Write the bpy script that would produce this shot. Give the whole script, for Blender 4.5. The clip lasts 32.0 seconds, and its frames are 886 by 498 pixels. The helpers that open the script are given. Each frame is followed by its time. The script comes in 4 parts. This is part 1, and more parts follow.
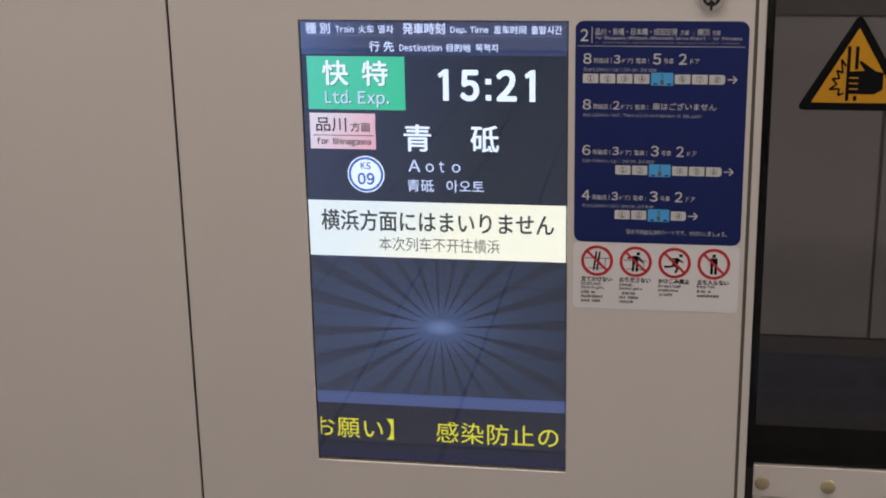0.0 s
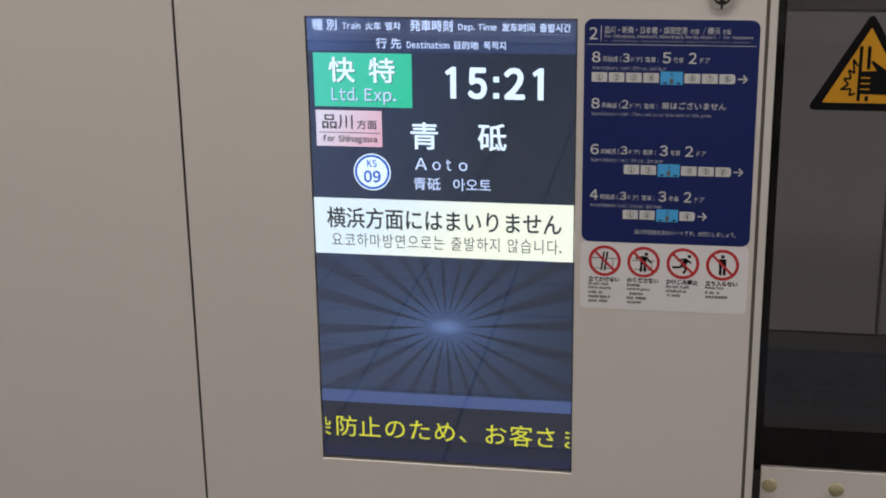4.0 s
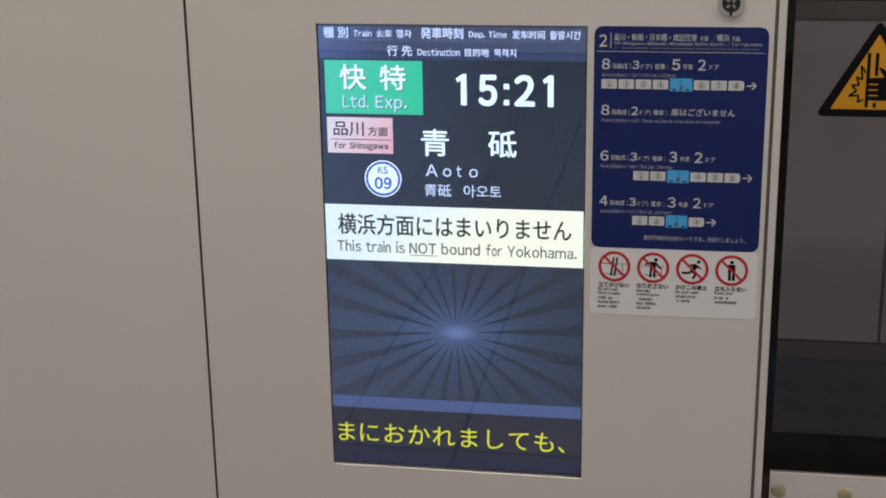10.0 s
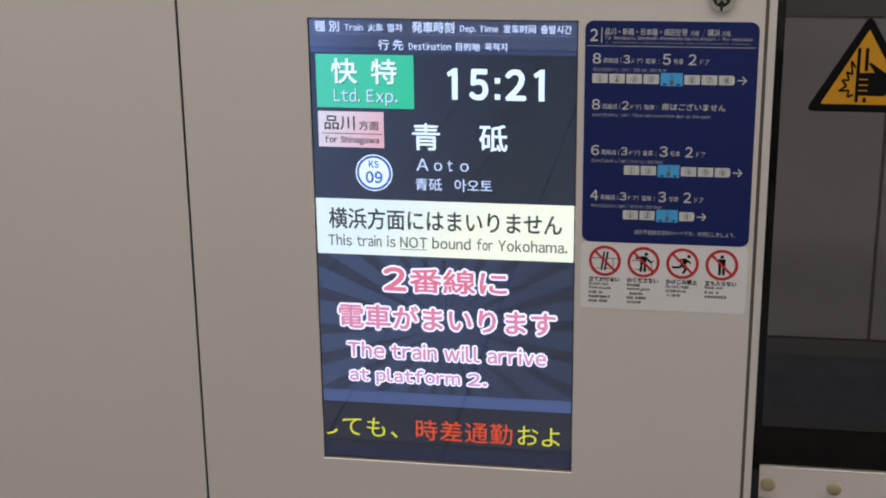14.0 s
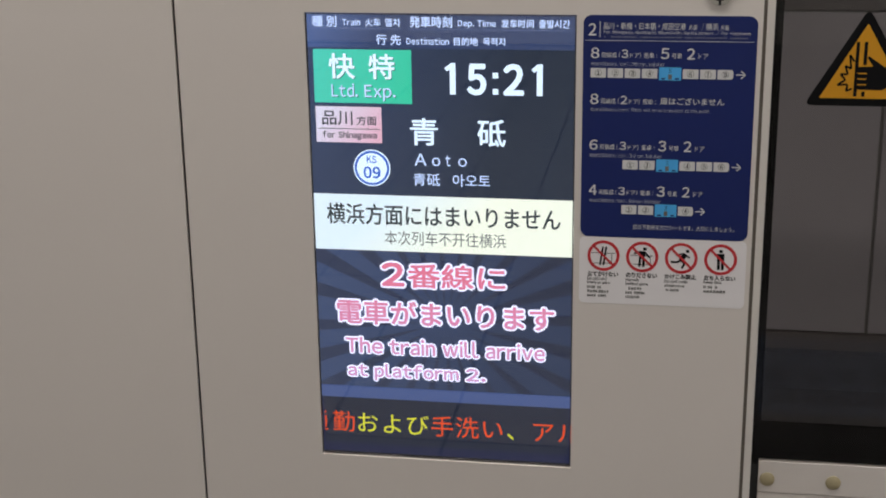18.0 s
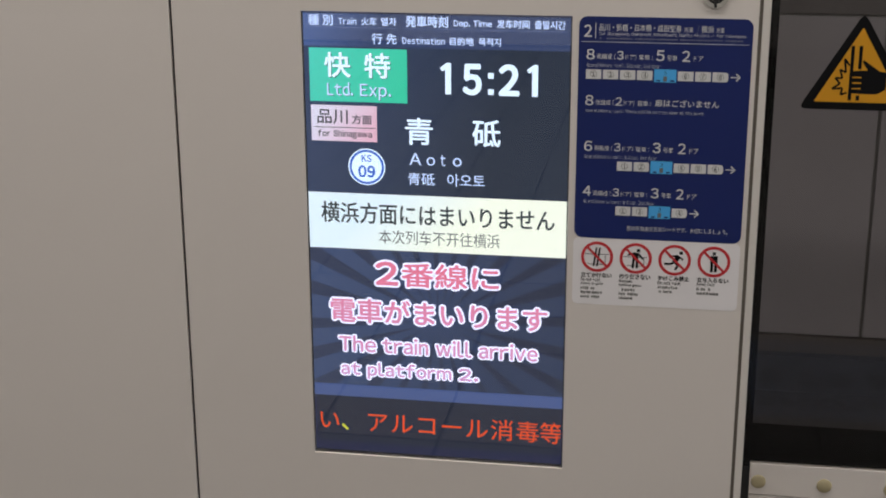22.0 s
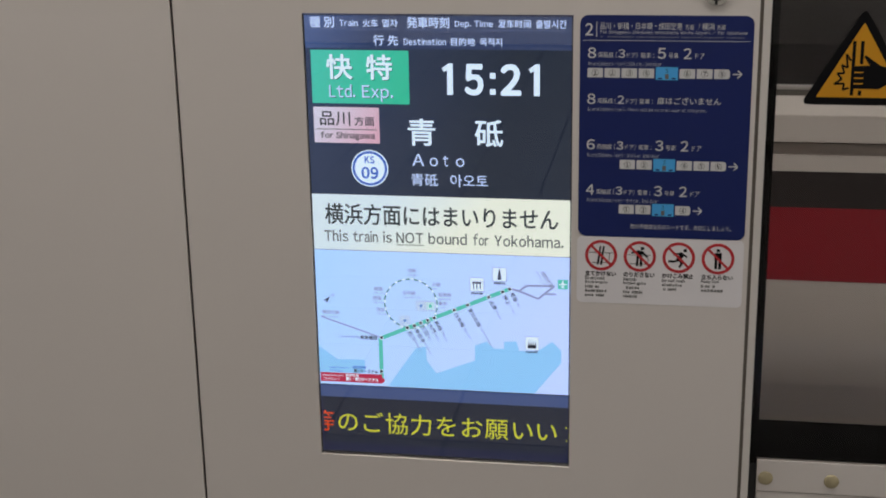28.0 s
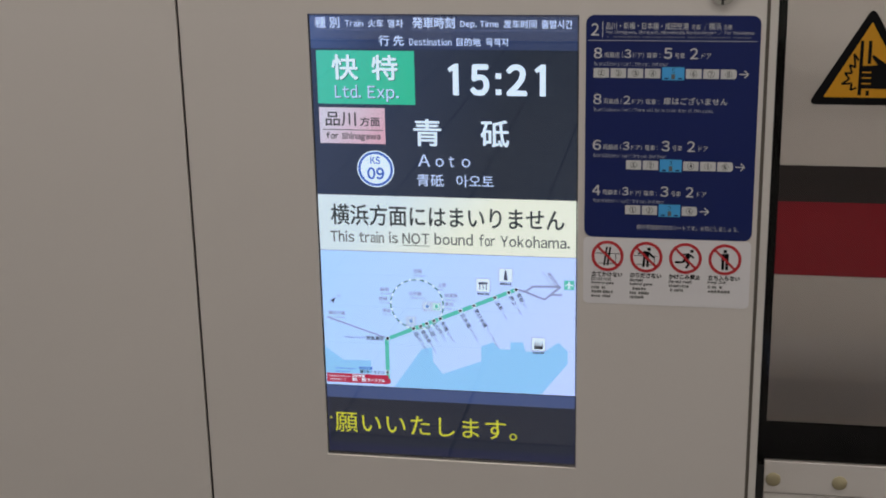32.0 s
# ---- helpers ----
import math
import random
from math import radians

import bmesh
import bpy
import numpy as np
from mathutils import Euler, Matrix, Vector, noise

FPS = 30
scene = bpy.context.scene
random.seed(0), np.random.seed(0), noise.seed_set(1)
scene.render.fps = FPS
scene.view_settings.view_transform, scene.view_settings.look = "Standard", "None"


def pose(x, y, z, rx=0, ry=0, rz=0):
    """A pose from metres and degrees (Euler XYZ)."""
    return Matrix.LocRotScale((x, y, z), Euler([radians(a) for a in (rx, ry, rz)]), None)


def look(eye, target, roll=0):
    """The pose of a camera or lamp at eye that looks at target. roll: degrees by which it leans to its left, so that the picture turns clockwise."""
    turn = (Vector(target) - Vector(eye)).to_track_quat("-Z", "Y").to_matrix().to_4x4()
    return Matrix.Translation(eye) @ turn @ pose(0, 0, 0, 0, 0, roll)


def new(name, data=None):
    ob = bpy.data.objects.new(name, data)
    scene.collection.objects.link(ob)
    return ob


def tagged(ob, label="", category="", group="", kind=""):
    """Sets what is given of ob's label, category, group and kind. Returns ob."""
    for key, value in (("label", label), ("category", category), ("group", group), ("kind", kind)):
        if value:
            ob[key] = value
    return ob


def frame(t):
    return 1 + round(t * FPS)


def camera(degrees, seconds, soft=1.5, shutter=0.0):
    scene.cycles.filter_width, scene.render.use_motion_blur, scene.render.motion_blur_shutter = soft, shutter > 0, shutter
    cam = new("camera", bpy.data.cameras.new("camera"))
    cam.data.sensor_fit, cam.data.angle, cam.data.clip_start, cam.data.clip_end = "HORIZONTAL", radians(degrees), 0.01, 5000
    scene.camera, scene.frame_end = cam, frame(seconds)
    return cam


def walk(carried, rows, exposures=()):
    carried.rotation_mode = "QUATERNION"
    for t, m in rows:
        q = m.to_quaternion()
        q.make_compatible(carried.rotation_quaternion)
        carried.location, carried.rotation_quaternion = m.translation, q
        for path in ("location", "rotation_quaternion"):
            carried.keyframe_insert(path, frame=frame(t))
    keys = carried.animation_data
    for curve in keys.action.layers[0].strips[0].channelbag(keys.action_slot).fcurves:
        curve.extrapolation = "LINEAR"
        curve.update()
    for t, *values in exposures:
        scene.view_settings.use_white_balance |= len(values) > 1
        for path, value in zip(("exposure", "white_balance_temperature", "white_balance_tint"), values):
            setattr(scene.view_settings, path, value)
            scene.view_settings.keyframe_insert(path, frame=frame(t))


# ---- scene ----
cam = camera(34.0, 32.0, soft=1.85, shutter=0.45)
PATH = [
    (0, (0.556, -2.047, 1.494), (0.234, -0.163, 0.906), -1.1),
    (0.5, (0.538, -2.034, 1.505), (0.234, -0.152, 0.901), -0.9),
    (1, (0.545, -2.033, 1.5), (0.234, -0.151, 0.897), -1.1),
    (1.5, (0.554, -2.031, 1.496), (0.235, -0.15, 0.896), -1.0),
    (2, (0.552, -2.034, 1.492), (0.234, -0.151, 0.897), -0.8),
    (2.5, (0.546, -2.03, 1.503), (0.23, -0.15, 0.898), -0.8),
    (3, (0.555, -2.031, 1.502), (0.229, -0.151, 0.9), -0.8),
    (3.5, (0.555, -2.029, 1.5), (0.224, -0.15, 0.9), -0.8),
    (5.5, (0.546, -2.026, 1.504), (0.216, -0.147, 0.902), -1.0),
    (6, (0.551, -2.031, 1.496), (0.217, -0.15, 0.904), -1.0),
    (6.5, (0.551, -2.036, 1.499), (0.218, -0.155, 0.907), -1.0),
    (7, (0.546, -2.039, 1.494), (0.217, -0.155, 0.908), -0.9),
    (7.5, (0.551, -2.035, 1.499), (0.216, -0.153, 0.91), -0.8),
    (8, (0.554, -2.039, 1.497), (0.216, -0.156, 0.912), -0.8),
    (8.5, (0.554, -2.039, 1.495), (0.215, -0.157, 0.912), -0.8),
    (9, (0.551, -2.041, 1.495), (0.214, -0.158, 0.912), -0.8),
    (9.5, (0.548, -2.043, 1.499), (0.213, -0.161, 0.913), -0.7),
    (10, (0.54, -2.044, 1.498), (0.209, -0.161, 0.912), -0.9),
    (10.5, (0.544, -2.043, 1.499), (0.211, -0.161, 0.911), -0.9),
    (11, (0.545, -2.042, 1.497), (0.211, -0.16, 0.909), -0.9),
    (11.5, (0.547, -2.041, 1.497), (0.215, -0.159, 0.907), -0.9),
    (12, (0.549, -2.04, 1.498), (0.219, -0.159, 0.906), -1.0),
    (12.5, (0.554, -2.043, 1.499), (0.222, -0.162, 0.906), -0.8),
    (13, (0.548, -2.044, 1.497), (0.222, -0.161, 0.905), -0.8),
    (13.5, (0.543, -2.047, 1.494), (0.221, -0.163, 0.904), -0.8),
    (14, (0.541, -2.047, 1.494), (0.222, -0.162, 0.904), -0.7),
    (14.5, (0.537, -2.041, 1.498), (0.222, -0.158, 0.903), -0.8),
    (16.5, (0.548, -2.041, 1.496), (0.224, -0.16, 0.898), -0.9),
    (17, (0.55, -2.04, 1.494), (0.224, -0.159, 0.898), -0.8),
    (17.5, (0.543, -2.045, 1.495), (0.223, -0.163, 0.898), -0.8),
    (18, (0.538, -2.043, 1.494), (0.224, -0.161, 0.897), -0.8),
    (18.5, (0.539, -2.046, 1.492), (0.225, -0.162, 0.897), -0.7),
    (19, (0.546, -2.047, 1.496), (0.228, -0.164, 0.899), -0.7),
    (19.5, (0.555, -2.047, 1.495), (0.233, -0.164, 0.9), -0.8),
    (20, (0.551, -2.046, 1.491), (0.234, -0.162, 0.9), -0.6),
    (20.5, (0.55, -2.043, 1.498), (0.234, -0.161, 0.9), -0.6),
    (21, (0.543, -2.045, 1.495), (0.234, -0.161, 0.899), -0.4),
    (21.5, (0.539, -2.046, 1.499), (0.234, -0.163, 0.899), -0.3),
    (22, (0.543, -2.045, 1.494), (0.233, -0.162, 0.897), -0.2),
    (22.5, (0.546, -2.045, 1.49), (0.235, -0.161, 0.896), -0.4),
    (23, (0.552, -2.047, 1.491), (0.236, -0.164, 0.898), -0.5),
    (23.5, (0.538, -2.049, 1.492), (0.232, -0.164, 0.899), -0.5),
    (24, (0.544, -2.049, 1.49), (0.23, -0.164, 0.9), -0.5),
    (24.5, (0.533, -2.051, 1.49), (0.228, -0.164, 0.901), -0.6),
    (25, (0.54, -2.047, 1.494), (0.228, -0.163, 0.901), -0.7),
    (25.5, (0.543, -2.047, 1.49), (0.23, -0.162, 0.899), -0.7),
    (27.5, (0.548, -2.047, 1.493), (0.229, -0.164, 0.898), -0.9),
    (28, (0.547, -2.046, 1.494), (0.228, -0.164, 0.898), -1.0),
    (28.5, (0.548, -2.041, 1.501), (0.227, -0.161, 0.898), -1.0),
    (29, (0.547, -2.045, 1.494), (0.227, -0.163, 0.898), -1.1),
    (29.5, (0.561, -2.044, 1.491), (0.229, -0.163, 0.898), -1.2),
    (30, (0.547, -2.043, 1.495), (0.227, -0.161, 0.899), -1.3),
    (30.5, (0.55, -2.037, 1.501), (0.226, -0.157, 0.899), -1.4),
    (31, (0.554, -2.037, 1.495), (0.225, -0.157, 0.898), -1.3),
    (31.5, (0.553, -2.038, 1.495), (0.222, -0.158, 0.898), -1.3),
    (32, (0.559, -2.037, 1.499), (0.22, -0.16, 0.898), -1.2),
]
walk(cam, [(t, look(eye, target, roll)) for t, eye, target, roll in PATH], exposures=[(0, -0.06, 6800, 15), (1, 0.03, 6620, 12), (2, 0.02, 6520, 10), (3, 0.0, 6500, 10), (25.5, 0.0, 6500, 10), (27.5, -0.30, 6500, 10), (32, -0.30, 6500, 10)])


# ---- world and light ----
world = bpy.data.worlds.new("world")
scene.world = world
world.use_nodes = True
world.node_tree.nodes["Background"].inputs[0].default_value = (0.5, 0.52, 0.55, 1)
world.node_tree.nodes["Background"].inputs[1].default_value = 0.02


def tube_light(x, y, z, length, width, watts, color):
    data = bpy.data.lights.new("tube_light", "AREA")
    data.shape, data.size, data.size_y, data.energy, data.color = "RECTANGLE", length, width, watts, color
    ob = new("tube_light", data)
    ob.location = (x, y, z)
    return ob


WARM = (1.0, 0.96, 0.91)
for y, watts in ((-0.55, 89), (-3.6, 113)):
    tube_light(0.4, y, 2.86, 14.0, 0.16, watts, WARM)


# ---- materials ----
def lin(r, g, b):
    """Linear colour from 8-bit sRGB."""
    return tuple((c / 255 / 12.92) if c <= 10 else ((c / 255 + 0.055) / 1.055) ** 2.4 for c in (r, g, b)) + (1.0,)


def material(name, color, rough=0.5, metal=0.0, grain=0.0, scale=40.0, bump=0.0, stain=0.0, spread=0.0, coat=0.0, spec=0.5):
    """A principled material: fine grain and broad stains vary the colour, bump gives relief, spread varies piece by piece."""
    m = bpy.data.materials.new(name)
    m.use_nodes = True
    n, l = m.node_tree.nodes, m.node_tree.links
    b = n["Principled BSDF"]
    b.inputs["Base Color"].default_value = tuple(color[:3]) + (1,)
    b.inputs["Roughness"].default_value, b.inputs["Metallic"].default_value = rough, metal
    b.inputs["Coat Weight"].default_value, b.inputs["Specular IOR Level"].default_value = coat, spec
    if grain or stain or bump or spread:
        co = n.new("ShaderNodeTexCoord")
        fine = n.new("ShaderNodeTexNoise")
        fine.inputs["Scale"].default_value, fine.inputs["Detail"].default_value = scale, 6
        broad = n.new("ShaderNodeTexNoise")
        broad.inputs["Scale"].default_value, broad.inputs["Detail"].default_value = 2.3, 4
        l.new(co.outputs["Object"], fine.inputs["Vector"])
        l.new(co.outputs["Object"], broad.inputs["Vector"])
        info = n.new("ShaderNodeObjectInfo")
        total = None
        for out, amount in ((fine.outputs["Fac"], grain), (broad.outputs["Fac"], stain), (info.outputs["Random"], spread)):
            mul = n.new("ShaderNodeMath")
            mul.operation = "MULTIPLY_ADD"
            l.new(out, mul.inputs[0])
            mul.inputs[1].default_value, mul.inputs[2].default_value = 2 * amount, -amount
            if total is None:
                total = mul.outputs[0]
            else:
                add = n.new("ShaderNodeMath")
                l.new(total, add.inputs[0])
                l.new(mul.outputs[0], add.inputs[1])
                total = add.outputs[0]
        one = n.new("ShaderNodeMath")
        one.inputs[1].default_value = 1.0
        l.new(total, one.inputs[0])
        mix = n.new("ShaderNodeMix")
        mix.data_type, mix.blend_type = "RGBA", "MULTIPLY"
        mix.inputs["Factor"].default_value = 1.0
        mix.inputs["A"].default_value = tuple(color[:3]) + (1,)
        l.new(one.outputs[0], mix.inputs["B"])
        l.new(mix.outputs["Result"], b.inputs["Base Color"])
        if bump:
            bp = n.new("ShaderNodeBump")
            bp.inputs["Strength"].default_value, bp.inputs["Distance"].default_value = bump, 0.002
            l.new(fine.outputs["Fac"], bp.inputs["Height"])
            l.new(bp.outputs["Normal"], b.inputs["Normal"])
    return m


def glow(name, color, strength=1.0):
    """A lit picture element of a screen, or a lamp."""
    m = bpy.data.materials.new(name)
    m.use_nodes = True
    n, l = m.node_tree.nodes, m.node_tree.links
    n.remove(n["Principled BSDF"])
    e = n.new("ShaderNodeEmission")
    e.inputs[0].default_value, e.inputs[1].default_value = color, strength
    l.new(e.outputs[0], n["Material Output"].inputs[0])
    return m


def clear(name, tint, ior=1.5, rough=0.02):
    """Flat clear or tinted sheet glass: it lets light through and mirrors by Fresnel."""
    m = bpy.data.materials.new(name)
    m.use_nodes = True
    n, l = m.node_tree.nodes, m.node_tree.links
    n.remove(n["Principled BSDF"])
    tr, gl, mix, fr = (n.new("ShaderNode" + k) for k in ("BsdfTransparent", "BsdfGlossy", "MixShader", "Fresnel"))
    tr.inputs[0].default_value = tint
    gl.inputs["Color"].default_value, gl.inputs["Roughness"].default_value = (1, 1, 1, 1), rough
    fr.inputs[0].default_value = ior
    l.new(fr.outputs[0], mix.inputs[0])
    l.new(tr.outputs[0], mix.inputs[1])
    l.new(gl.outputs[0], mix.inputs[2])
    l.new(mix.outputs[0], n["Material Output"].inputs[0])
    return m


PAINT = material("cream_paint", (0.690, 0.636, 0.598), 0.42, grain=0.012, scale=260, bump=0.05, stain=0.03)
POST = material("silver_post", (0.66, 0.62, 0.58), 0.38, metal=0.0, grain=0.02, scale=180)
SEAL = material("grey_seal", (0.120, 0.102, 0.084), 0.8, grain=0.1)
RUBBER = material("black_rubber", (0.012, 0.012, 0.012), 0.55, grain=0.1, scale=120)
PRINT = material("black_print", (0.004, 0.004, 0.004), 0.6, spec=0.1)
STEEL = material("steel", (0.62, 0.6, 0.56), 0.28, metal=1.0, grain=0.05, scale=300)
DARK = material("dark_inside", (0.03, 0.03, 0.03), 0.8, grain=0.1)
CAP = material("ivory_cap", (0.40, 0.34, 0.21), 0.45, grain=0.12, scale=90)
NAVY = material("navy_vinyl", lin(13, 32, 96), 0.4, grain=0.02, scale=200, stain=0.03)
SIGNWHITE = material("white_vinyl", (0.64, 0.63, 0.63), 0.45, grain=0.015, scale=200)
SKYBLUE = material("sky_blue_vinyl", lin(74, 170, 232), 0.45)
STICKER = material("sticker_white", (0.80, 0.77, 0.785), 0.35, grain=0.01, scale=160)
SIGNRED = material("sign_red", lin(194, 44, 52), 0.4)
INK = material("black_ink", (0.006, 0.006, 0.007), 0.6, spec=0.1)
GREYINK = material("grey_ink", (0.15, 0.145, 0.14), 0.5)
DIMWHITE = material("dim_white", (0.50, 0.51, 0.57), 0.5)
GREYPRINT = material("grey_print", (0.17, 0.18, 0.25), 0.5)
CARLIGHT = glow("car_light", (1.0, 0.97, 0.95, 1), 3.5)
YELLOW = material("warning_yellow", lin(210, 148, 24), 0.4, grain=0.02, scale=150)
FLOORTILE = material("floor_tile", (0.138, 0.131, 0.129), 0.42, grain=0.12, scale=140, stain=0.08, spread=0.05)
FLOOREDGE = material("edge_tile", (0.070, 0.067, 0.064), 0.5, grain=0.12, scale=140, stain=0.08, spread=0.05)
JOINT = material("tile_joint", (0.016, 0.015, 0.014), 0.85, grain=0.2)
FLOORBLUE = material("floor_blue", lin(110, 124, 150), 0.45, grain=0.06, scale=80)
MARKINK = material("mark_ink", lin(34, 42, 64), 0.6, grain=0.1)
WALLPANEL = material("wall_panel", (0.53, 0.505, 0.535), 0.45, grain=0.04, scale=60, stain=0.10, spread=0.03)
WALLUPPER = material("wall_upper_panel", (0.22, 0.203, 0.20), 0.5, grain=0.05, scale=40, stain=0.12, spread=0.03)
FOOTSTRIP = material("foot_strip", (0.17, 0.148, 0.14), 0.6, grain=0.1, scale=25, stain=0.15)
SATIN = material("satin_steel", (0.46, 0.44, 0.40), 0.42, metal=0.35, grain=0.04, scale=300)
CONCRETE = material("concrete", (0.30, 0.29, 0.275), 0.85, grain=0.12, scale=30, bump=0.2, stain=0.15)
BALLAST = material("track_bed", (0.100, 0.096, 0.098), 0.9, grain=0.4, scale=22, bump=0.5, stain=0.2)
RAILSTEEL = material("rail_steel", (0.22, 0.19, 0.17), 0.5, metal=0.8, grain=0.2)
CEILING = material("ceiling_white", (0.74, 0.73, 0.70), 0.7, grain=0.02, stain=0.03)
LAMP = glow("lamp_glow", (1.0, 0.95, 0.88, 1), 4.0)
PANE = clear("display_glass", (1, 1, 1, 1), 1.72, 0.012)
DOORGLASS = clear("door_glass", (0.845, 0.825, 0.82, 1), 1.37, 0.01)
CARWHITE = material("train_white", (0.84, 0.805, 0.75), 0.3, grain=0.015, scale=50, stain=0.03, coat=0.3)
CARBLACK = material("train_black", (0.042, 0.036, 0.036), 0.3, grain=0.03, coat=0.3)
CARRED = material("train_red", lin(172, 40, 56), 0.3, grain=0.02, coat=0.3)
CARGLASS = clear("train_glass", (0.54, 0.54, 0.54, 1), 1.5, 0.01)
ENDGREY = material("end_grey", (0.50, 0.49, 0.49), 0.7, grain=0.2, scale=9)
WINFRAME = material("window_silver", (0.80, 0.79, 0.76), 0.4, metal=0.3)
GROOVE = material("groove_grey", (0.20, 0.19, 0.17), 0.8)
SEATGREY = material("seat_grey", (0.30, 0.29, 0.29), 0.9, grain=0.2, scale=60)
SEATRED = material("seat_red", lin(196, 142, 142), 0.9, grain=0.2, scale=90)
PANELGREEN = material("door_green", lin(158, 156, 116), 0.6, grain=0.2, scale=6, stain=0.2)
WALLFOOT = material("wall_foot_dark", (0.100, 0.100, 0.108), 0.9, grain=0.25, scale=9, stain=0.2)
CARDARK = material("underframe_grey", (0.06, 0.06, 0.06), 0.8, grain=0.3, scale=12)

# the screen's own light
S_DEEPGREEN = glow("screen_deep_green", lin(30, 116, 92))
S_EDGE = glow("screen_edge", lin(41, 45, 74))
S_TICK = glow("screen_plum", lin(42, 47, 63))
S_BEZEL = material("bezel_black", (0.01, 0.01, 0.012), 0.5)
S_WHITE = glow("screen_white", lin(216, 236, 255), 1.4)
S_PALE = glow("screen_pale", lin(192, 213, 255), 1.35)
S_LINE = glow("screen_line", lin(120, 136, 178))
S_BLUE = glow("screen_blue", lin(56, 108, 214))
S_DARKTEXT = glow("screen_dark_text", lin(36, 43, 56))
S_NOTICE = glow("screen_notice_text", lin(46, 58, 64))
S_GREYTEXT = glow("screen_grey_text", lin(96, 104, 106))
S_YELLOW = glow("screen_yellow", lin(228, 230, 62))
S_ORANGE = glow("screen_orange", lin(240, 84, 34))
S_BAR = glow("screen_bar_blue", lin(77, 95, 146))
S_SEA = glow("screen_map_sea", lin(144, 204, 255), 1.30)
S_ROUTE = glow("screen_map_green", lin(92, 204, 192), 1.15)
S_MAPGREY = glow("screen_map_grey", lin(150, 162, 206), 1.1)
S_MAPRED = glow("screen_map_red", lin(206, 44, 84))
S_MAPINK = glow("screen_map_ink", lin(70, 80, 112))


def burst_material():
    """Dim blue ground of the screen that brightens softly towards its middle; the viewing angle's fall from left to
    right is put into its colour.
    """
    m = glow("screen_burst", lin(46, 56, 84))
    n, l = m.node_tree.nodes, m.node_tree.links
    co, mp, gr, ramp = (n.new("ShaderNode" + k) for k in ("TexCoord", "Mapping", "TexGradient", "ValToRGB"))
    gr.gradient_type = "SPHERICAL"
    mp.vector_type = "TEXTURE"
    mp.inputs["Location"].default_value = (0.201, 0, 0.729)
    mp.inputs["Scale"].default_value = (0.22, 0.22, 0.105)
    ramp.color_ramp.elements[0].color, ramp.color_ramp.elements[1].color = lin(54, 67, 93), lin(110, 136, 190)
    ramp.color_ramp.elements[1].position = 1.0
    for at, col in ((0.5, lin(59, 74, 103)), (0.86, lin(72, 92, 133))):
        ramp.color_ramp.elements.new(at).color = col
    l.new(co.outputs["Object"], mp.inputs["Vector"])
    l.new(mp.outputs[0], gr.inputs[0])
    l.new(gr.outputs["Fac"], ramp.inputs[0])
    # viewing-angle falloff multiplied into the emission: brighter at left, dimmer at right
    sep, fall, mix = (n.new("ShaderNode" + k) for k in ("SeparateXYZ", "MapRange", "VectorMath"))
    fall.inputs["From Max"].default_value = 0.392
    fall.inputs["To Min"].default_value, fall.inputs["To Max"].default_value = 1.28, 0.80
    mix.operation = "SCALE"
    l.new(co.outputs["Object"], sep.inputs[0])
    l.new(sep.outputs["X"], fall.inputs["Value"])
    l.new(ramp.outputs[0], mix.inputs[0])
    l.new(fall.outputs["Result"], mix.inputs["Scale"])
    l.new(mix.outputs[0], n["Emission"].inputs[0])
    return m


S_BURST = burst_material()


def sweep(name, c0, c1, p0, p1, strength=1.0):
    """A lit field that changes softly from the colour c0 at the point p0 (x, z) to c1 at p1."""
    m = glow(name, c0, strength)
    n, l = m.node_tree.nodes, m.node_tree.links
    co, dot, ramp, rng_ = (n.new("ShaderNode" + k) for k in ("TexCoord", "VectorMath", "Mix", "MapRange"))
    dx, dz = p1[0] - p0[0], p1[1] - p0[1]
    dot.operation = "DOT_PRODUCT"
    dot.inputs[1].default_value = (dx, 0, dz)
    rng_.inputs["From Min"].default_value = p0[0] * dx + p0[1] * dz
    rng_.inputs["From Max"].default_value = p1[0] * dx + p1[1] * dz
    ramp.data_type = "RGBA"
    ramp.inputs["A"].default_value, ramp.inputs["B"].default_value = c0, c1
    l.new(co.outputs["Object"], dot.inputs[0])
    l.new(dot.outputs["Value"], rng_.inputs["Value"])
    l.new(rng_.outputs["Result"], ramp.inputs["Factor"])
    l.new(ramp.outputs["Result"], n["Emission"].inputs[0])
    return m


# rays, charcoal and dim ground hold the viewing-angle falloff in their colours
S_RAY = sweep("screen_ray", lin(57, 66, 90), lin(44, 52, 69), (0.0, 0.74), (0.39, 0.72))
S_DIMRAY = sweep("screen_dim_ray", lin(55, 64, 90), lin(43, 50, 70), (0.0, 0.74), (0.39, 0.72))
S_CREAM = sweep("screen_cream", lin(224, 243, 255), lin(245, 251, 236), (0.12, 0.925), (0.20, 0.845), 1.18)
S_PINKROSE = sweep("screen_rose", lin(236, 232, 255), lin(240, 190, 212), (0.03, 1.055), (0.10, 1.008))
S_NIGHT = sweep("screen_charcoal", lin(60, 74, 106), lin(42, 52, 69), (0.0, 1.10), (0.28, 1.02))
S_GREEN = sweep("screen_green", lin(84, 214, 196), lin(58, 206, 168), (0.0, 1.14), (0.15, 1.07), 1.06)
S_DIM = sweep("screen_dim", lin(68, 84, 120), lin(52, 64, 92), (0.0, 0.76), (0.30, 0.70))
S_MSGPINK = sweep("screen_message_pink", lin(240, 128, 160), lin(224, 162, 212), (0.15, 0.80), (0.15, 0.64))
S_ICONBLUE = glow("screen_icon_blue", lin(112, 160, 226), 1.1)
S_LOOP = glow("screen_loop_green", lin(104, 160, 164))
